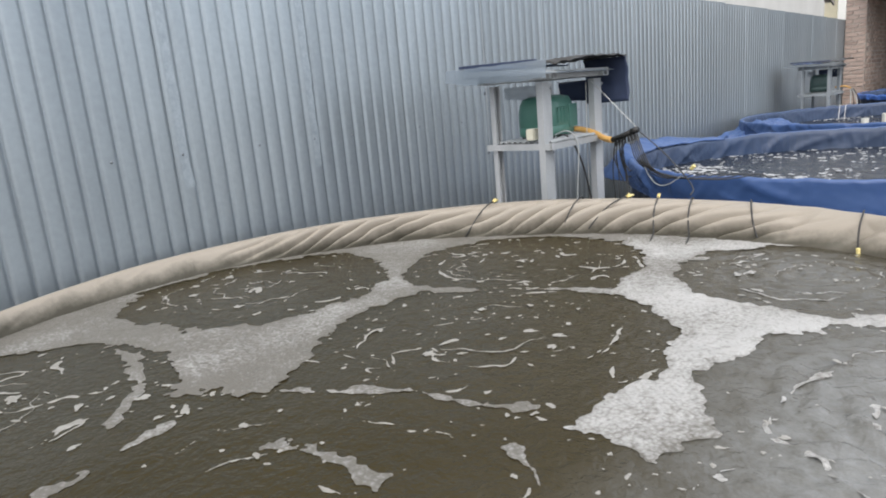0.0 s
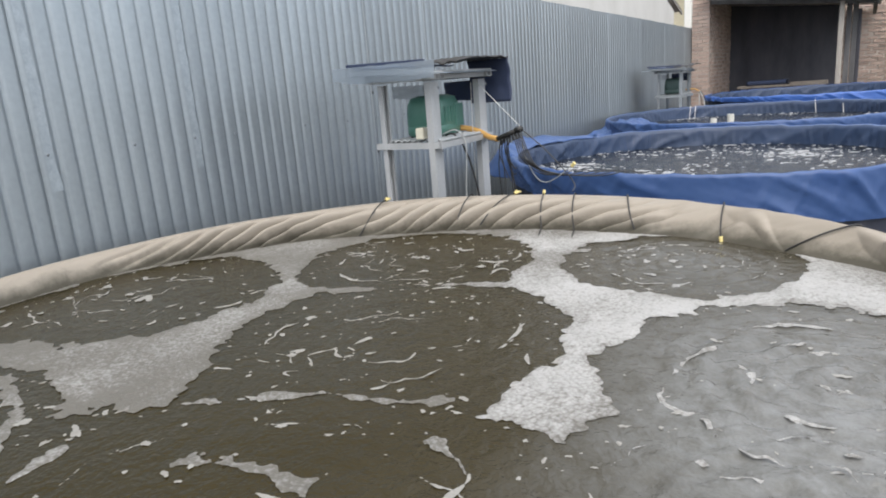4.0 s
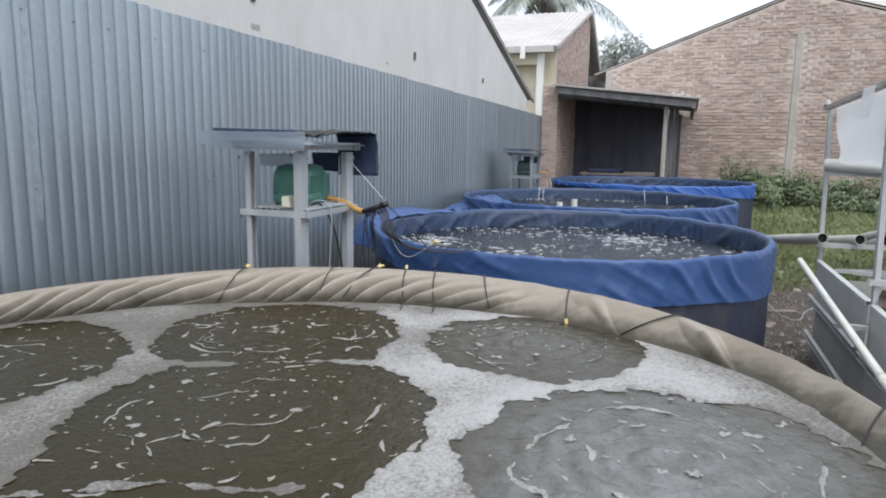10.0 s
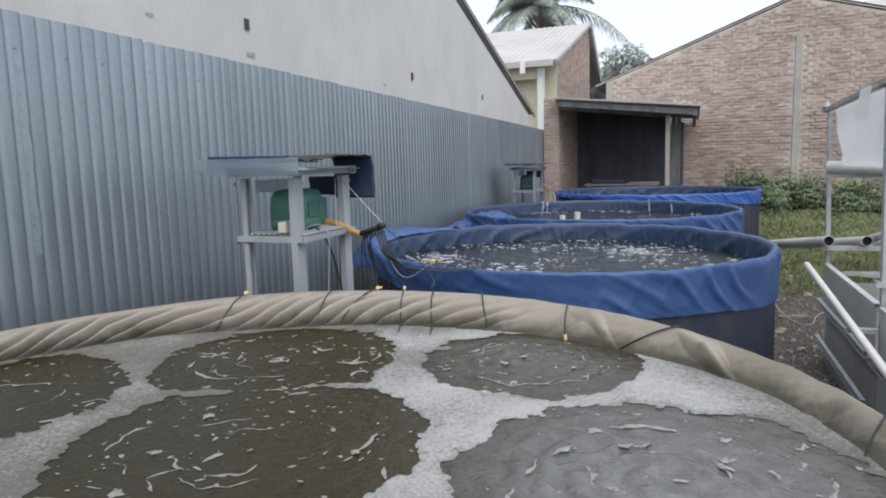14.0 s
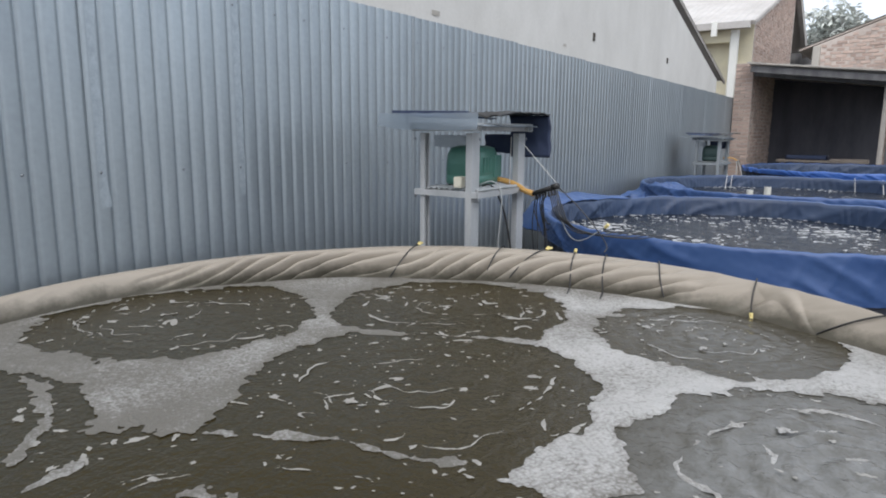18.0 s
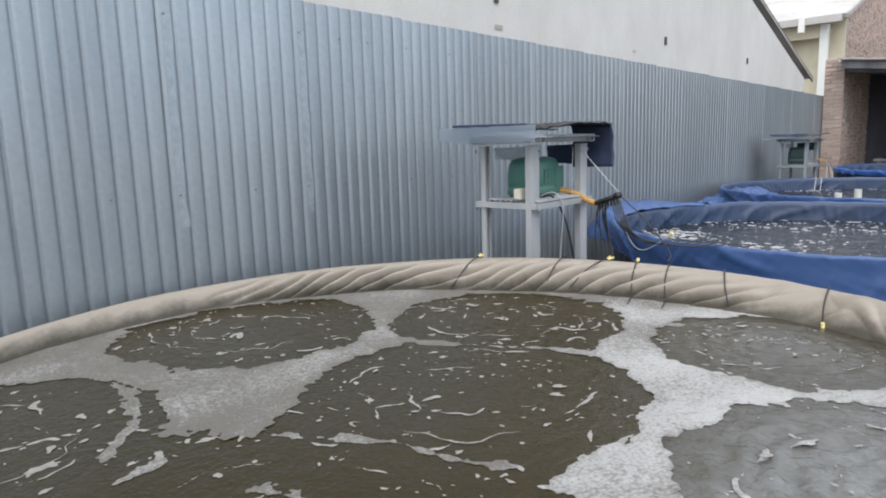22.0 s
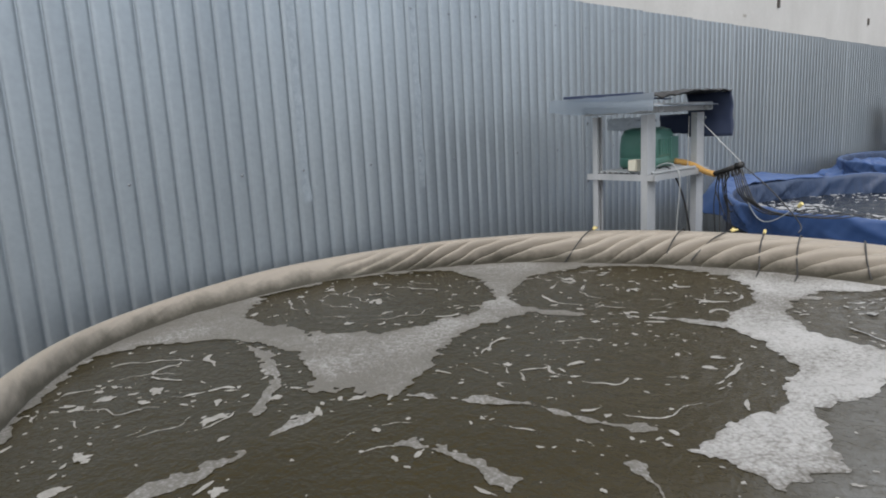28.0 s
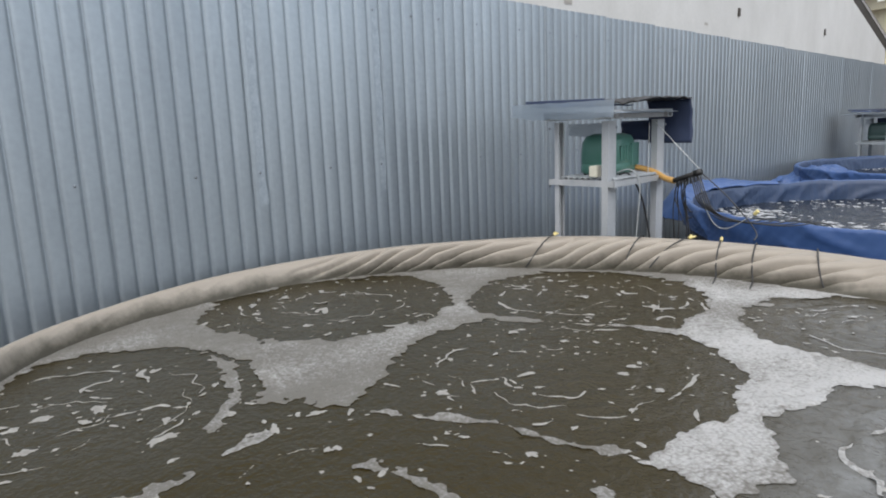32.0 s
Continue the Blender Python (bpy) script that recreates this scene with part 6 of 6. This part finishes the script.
    tagged(part("crown", s, LEAF, tree), kind="stuff")
    s = Shape()
    for k in range(36):
        leaf_cloud(s, q, q.uniform(-14, -3.4), 52 + q.uniform(-3, 3), q.uniform(3.0, 8.0), 2.2, 2.0, 2.2, 230, 0.55)
    tagged(part("far_woods", s, FARLEAF), "trees far behind the houses, haze put into their colour", "trees", kind="stuff")


def build_palm(x, y, h, fronds, seed, reach, label, rise=(-0.35, 0.95), long=()):
    q = random.Random(seed)
    palm = thing("coconut_palm", x, y, 0, label, "palm tree", "palms behind the houses")
    part("trunk", Shape().tube([(0, 0, 0), (0.15, 0.1, h * 0.4), (0.1, 0.0, h * 0.75), (0, 0, h)], [0.20, 0.16, 0.14, 0.13], 12, 2), BARK, palm, smooth=True)
    for k in range(fronds):
        a = 2 * math.pi * k / fronds + q.uniform(-0.2, 0.2)
        up = q.uniform(*rise)
        L = reach * q.uniform(0.8, 1.15)
        if k < len(long):
            a, up, L = long[k]
        line = []
        for i in range(13):
            s = i / 12
            line.append(Vector((math.cos(a) * L * s * (1 - 0.12 * s), math.sin(a) * L * s * (1 - 0.12 * s), h + up * L * s - (0.55 + 0.35 * up) * L * s * s)))
        fr = part("frond", Shape().tube(line, [0.03, 0.02, 0.008], 5), BARK, palm)
        leaves = Shape()
        for i in range(64):
            s = 0.12 + 0.88 * i / 64
            j = min(11, int(s * 12))
            p = line[j].lerp(line[j + 1], s * 12 - j)
            d = (line[j + 1] - line[j]).normalized()
            side = d.cross(Vector((0, 0, 1))).normalized()
            for sg in (-1, 1):
                ln = L * 0.24 * math.sin(math.pi * min(1, 0.15 + 0.8 * s)) * q.uniform(0.8, 1.15)
                tip = p + side * sg * ln * 0.75 + d * ln * 0.35 + Vector((0, 0, -ln * q.uniform(0.35, 0.8)))
                w = d * 0.016
                mid = p.lerp(tip, 0.5) + Vector((0, 0, ln * 0.08))
                leaves.add([p - w, p + w, mid + w * 1.2, tip, mid - w * 1.2], [(0, 1, 2, 3, 4)])
        tagged(part("leaf_spray", leaves, PALM, fr), kind="stuff")


# ---- loose things on the ground ----
def build_litter():
    q = random.Random(17)
    sack = thing("white_sack", 3.85, 12.6, ground_height(3.85, 12.6) + 0.08, "crumpled white sack lying in the grass", "sack")
    part("sack_body", Shape().sheet(lambda u, v: (-0.27 + 0.54 * u, -0.18 + 0.36 * v, 0.09 * math.sin(math.pi * u) ** 0.7 * math.sin(math.pi * v) ** 0.7 * (1 + 1.2 * wob(u * 4, v * 3, 8)) + 0.05 * wob(u * 7, v * 7, 3)), 18, 12, 0.01), CLOTH, sack, smooth=True)
    for k, (x, y, l, t) in enumerate(((1.15, 8.0, 0.32, 20), (0.95, 7.3, 0.25, 70), (1.6, 9.6, 0.5, 10), (0.9, 9.1, 0.4, 35))):
        p = thing("plank", x, y, ground_height(x, y) + 0.004, "short pale plank lying on the earth", "plank", "scrap planks", turn=t)
        part("plank_board", Shape().box((-l / 2, -0.035, 0), (l / 2, 0.035, 0.02), cut=0.004), WOOD, p)
    bit = thing("scrap", 1.05, 6.6, ground_height(1.05, 6.6), "small crumpled white scrap on the earth", "litter")
    part("scrap_body", Shape().sheet(lambda u, v: (-0.035 + 0.07 * u, -0.03 + 0.06 * v, 0.012 + 0.03 * math.sin(math.pi * u) + 0.012 * wob(u * 5, v * 5)), 6, 6, 0.004), CLOTH, bit, smooth=True)
    for k in range(16):
        x, y, r = q.uniform(1.0, 5.2), q.uniform(9.6, 13.6), q.uniform(0.03, 0.085)
        t = q.uniform(0, 180)
        bit = thing("scrap", x, y, ground_height(x, y) + 0.03, "pale crumpled scrap of plastic lying in the grass", "litter", "scraps in the grass", turn=t)
        part("scrap_body", Shape().sheet(lambda u, v: (r * (2 * u - 1) * 1.5, r * (v - 0.5), 0.01 + 0.6 * r * math.sin(math.pi * u) + 0.3 * r * wob(u * 5 + k, v * 5)), 6, 5, 0.004), CLOTH, bit, smooth=True)
    s = Shape()
    for _ in range(420):
        x, y = q.uniform(0.6, 7.0), q.uniform(5.0, 14.0)
        r = q.choice((0.01, 0.015, 0.025, 0.04))
        v, f = blob(r, q.uniform(1, 1.6), q.random(), 7, r * 0.8)
        m = pose(x, y, ground_height(x, y), 0, 0, q.uniform(0, 180))
        s.add([m @ Vector(p) for p in v], f)
    tagged(part("rubble", s, STONE), "small stones and pale scraps on the earth", "rubble", kind="stuff")
    hose("garden_hose", [(0.9, 9.6, 0.5), (0.95, 8.6, 0.25), (1.0, 7.9, 0.05), (1.25, 7.4, 0.03), (1.4, 8.2, 0.03), (2.0, 8.8, 0.05)], 0.006, GREYHOSE, "grey hose lying on the earth", n=8)


def sway(ob, cx, cy, reach, turn, period, seed):
    """Rocks a sheet of foam to and fro on its water, about the point (cx, cy)."""
    q = random.Random(seed)
    n = int(32 / period * 2)
    rows = [(32 * i / n, pose(cx + q.uniform(-1, 1) * reach, cy + q.uniform(-1, 1) * reach, 0, 0, 0, q.uniform(-1, 1) * turn) @ pose(-cx, -cy, 0)) for i in range(n + 1)]
    walk(ob, rows)


def motions():
    """The foam threads go round with the boils: outwards on the surface, under at the edge, up again in the middle."""
    for ob, cx, cy, r, a, phase, period, reach, drift in FLECKS:
        rows = []
        start, k = -phase * period, 0
        steps = ((0.0, 0.10, -0.05), (0.06, 0.13, 0.004), (0.22, 0.45, 0.004), (0.42, 0.72, 0.004), (0.68, 0.90, 0.004), (0.80, 1.0, -0.05), (0.90, 0.5, -0.09))
        keys = []
        while start < 32.0 + period:
            keys += [(start + f * period, d, z) for f, d, z in steps]
            start += period
        keys = [(round(t, 2), d, z) for t, d, z in keys]
        inner = [kk for kk in keys if 0.05 < kk[0] < 31.95]

        def at(t):
            for (t0, d0, z0), (t1, d1, z1) in zip(keys, keys[1:]):
                if t0 <= t <= t1:
                    s = (t - t0) / (t1 - t0)
                    return (t, d0 + (d1 - d0) * s, z0 + (z1 - z0) * s)
            return (t, keys[0][1], keys[0][2])
        for t, d, z in [at(0.0)] + inner + [at(32.0)]:
            b = a + radians(drift) * math.sin(t * 0.35)
            rad = r * reach * d
            px, py = cx + rad * math.cos(b), cy + rad * math.sin(b)
            rows.append((t, pose(px, py, LEVEL + (z if z < 0 else 0.0016 + water_wave(px, py)), 0, 0, math.degrees(b))))
        walk(ob, rows)
    for ob, cx, cy, reach, turn, period, seed in SWAYING:
        sway(ob, cx, cy, reach, turn, period, seed)


build_ground()
build_fence()
build_neighbour()
build_brick_house()
build_shed()
build_far_house()
build_far_roof()
build_yard_wall()
build_near_tank()
build_near_water()
build_blue_tank("round blue tarpaulin fish tank with foaming water and dark lower wall", TANK2[0], TANK2[1], TANK2[2], TANK2[3], 0.83, 1.02, 3, 1.3)
build_blue_tank("round fish tank of blue tarpaulin with a sagging wrinkled edge", TANK3[0], TANK3[1], TANK3[2], TANK3[3], 0.85, 1.05, 11, 1.6)
build_blue_tank("round fish tank of bright blue tarpaulin before the shed", TANK4[0], TANK4[1], TANK4[2], TANK4[3], 1.02, 1.05, 17, 1.6, BRIGHTBLUE)
build_flecks_in(TANK2[0], TANK2[1], TANK2[2], 1.02, 0.27, 4)
build_flecks_in(TANK3[0], TANK3[1], TANK3[2], 1.05, 0.40, 9)
build_pump_gear()
for sx, sy in ((-0.5, 9.78), (-0.2, 9.66), (-1.9, 9.55), (-1.96, 9.53)):
    hose("hanging_string", [(sx, sy + 0.05, 1.17), (sx, sy + 0.02, 1.222), (sx + 0.01, sy - 0.05, 1.17), (sx + 0.03, sy - 0.18, 1.05)], 0.0032, STRING, "white cord hanging over a blue tank's edge", "cord", "white cords")
fold = thing("loose_tarpaulin", -2.42, 7.75, 1.02, "crumpled loose end of blue tarpaulin beside a tank", "tarpaulin")
part("crumpled_sheet", Shape().sheet(lambda u, v: (-0.22 + 0.55 * u, -0.5 + 1.3 * v + 0.05 * wob(u * 5, v * 3), 0.14 * math.sin(math.pi * u) ** 0.7 * (0.6 + 0.4 * math.sin(3 * v)) * min(1.0, v * 4.0) ** 0.5 + 0.05 * wob(u * 6, v * 6, 4) + 0.02 * wob(u * 17, v * 17)), 34, 40, 0.006), BLUE, fold, smooth=True)
over = thing("loose_tarpaulin", TANK2[0], TANK2[1], 0, "bunched blue tarpaulin spilling over a tank's edge by the fence", "tarpaulin")


def bunched(u, v):
    a = radians(146 + 66 * u)
    swell = math.sin(math.pi * min(1.0, u * 1.15)) ** 0.6
    out = TANK2[2] - 0.03 + (0.06 + 0.34 * swell) * v
    z = TANK2[3] - 0.01 + 0.06 * swell * math.sin(math.pi * min(1.0, 0.08 + v)) - 0.45 * max(0.0, v - 0.6) ** 1.2
    fold = 0.060 * wob(u * 11 + v * 3.5, v * 1.5, 71) + 0.030 * abs(wob(u * 22 - v * 5, v * 2, 72)) + 0.012 * wob(u * 50 + v * 6, v * 5, 73)
    return (out * math.cos(a), out * math.sin(a), z + fold * (0.3 + v) * swell)


part("crumpled_sheet", Shape().sheet(bunched, 110, 16, 0.006), BLUE, over, smooth=True)
build_rim_hoses()
build_stub_pipes()
build_frame()
build_pond()
build_plants()
build_palm(-6.0, 28.5, 8.2, 40, 4, 2.7, "bushy coconut palm with one long frond over the roof", (-0.1, 1.6), ((-0.05, 0.10, 4.5),))
build_palm(8.9, 21.0, 7.6, 18, 9, 3.0, "coconut palm with drooping fronds beyond the brick house")
build_litter()
build_lace()
build_rings()
build_trails()
build_still_flecks()
build_drifting_foam()
motions()
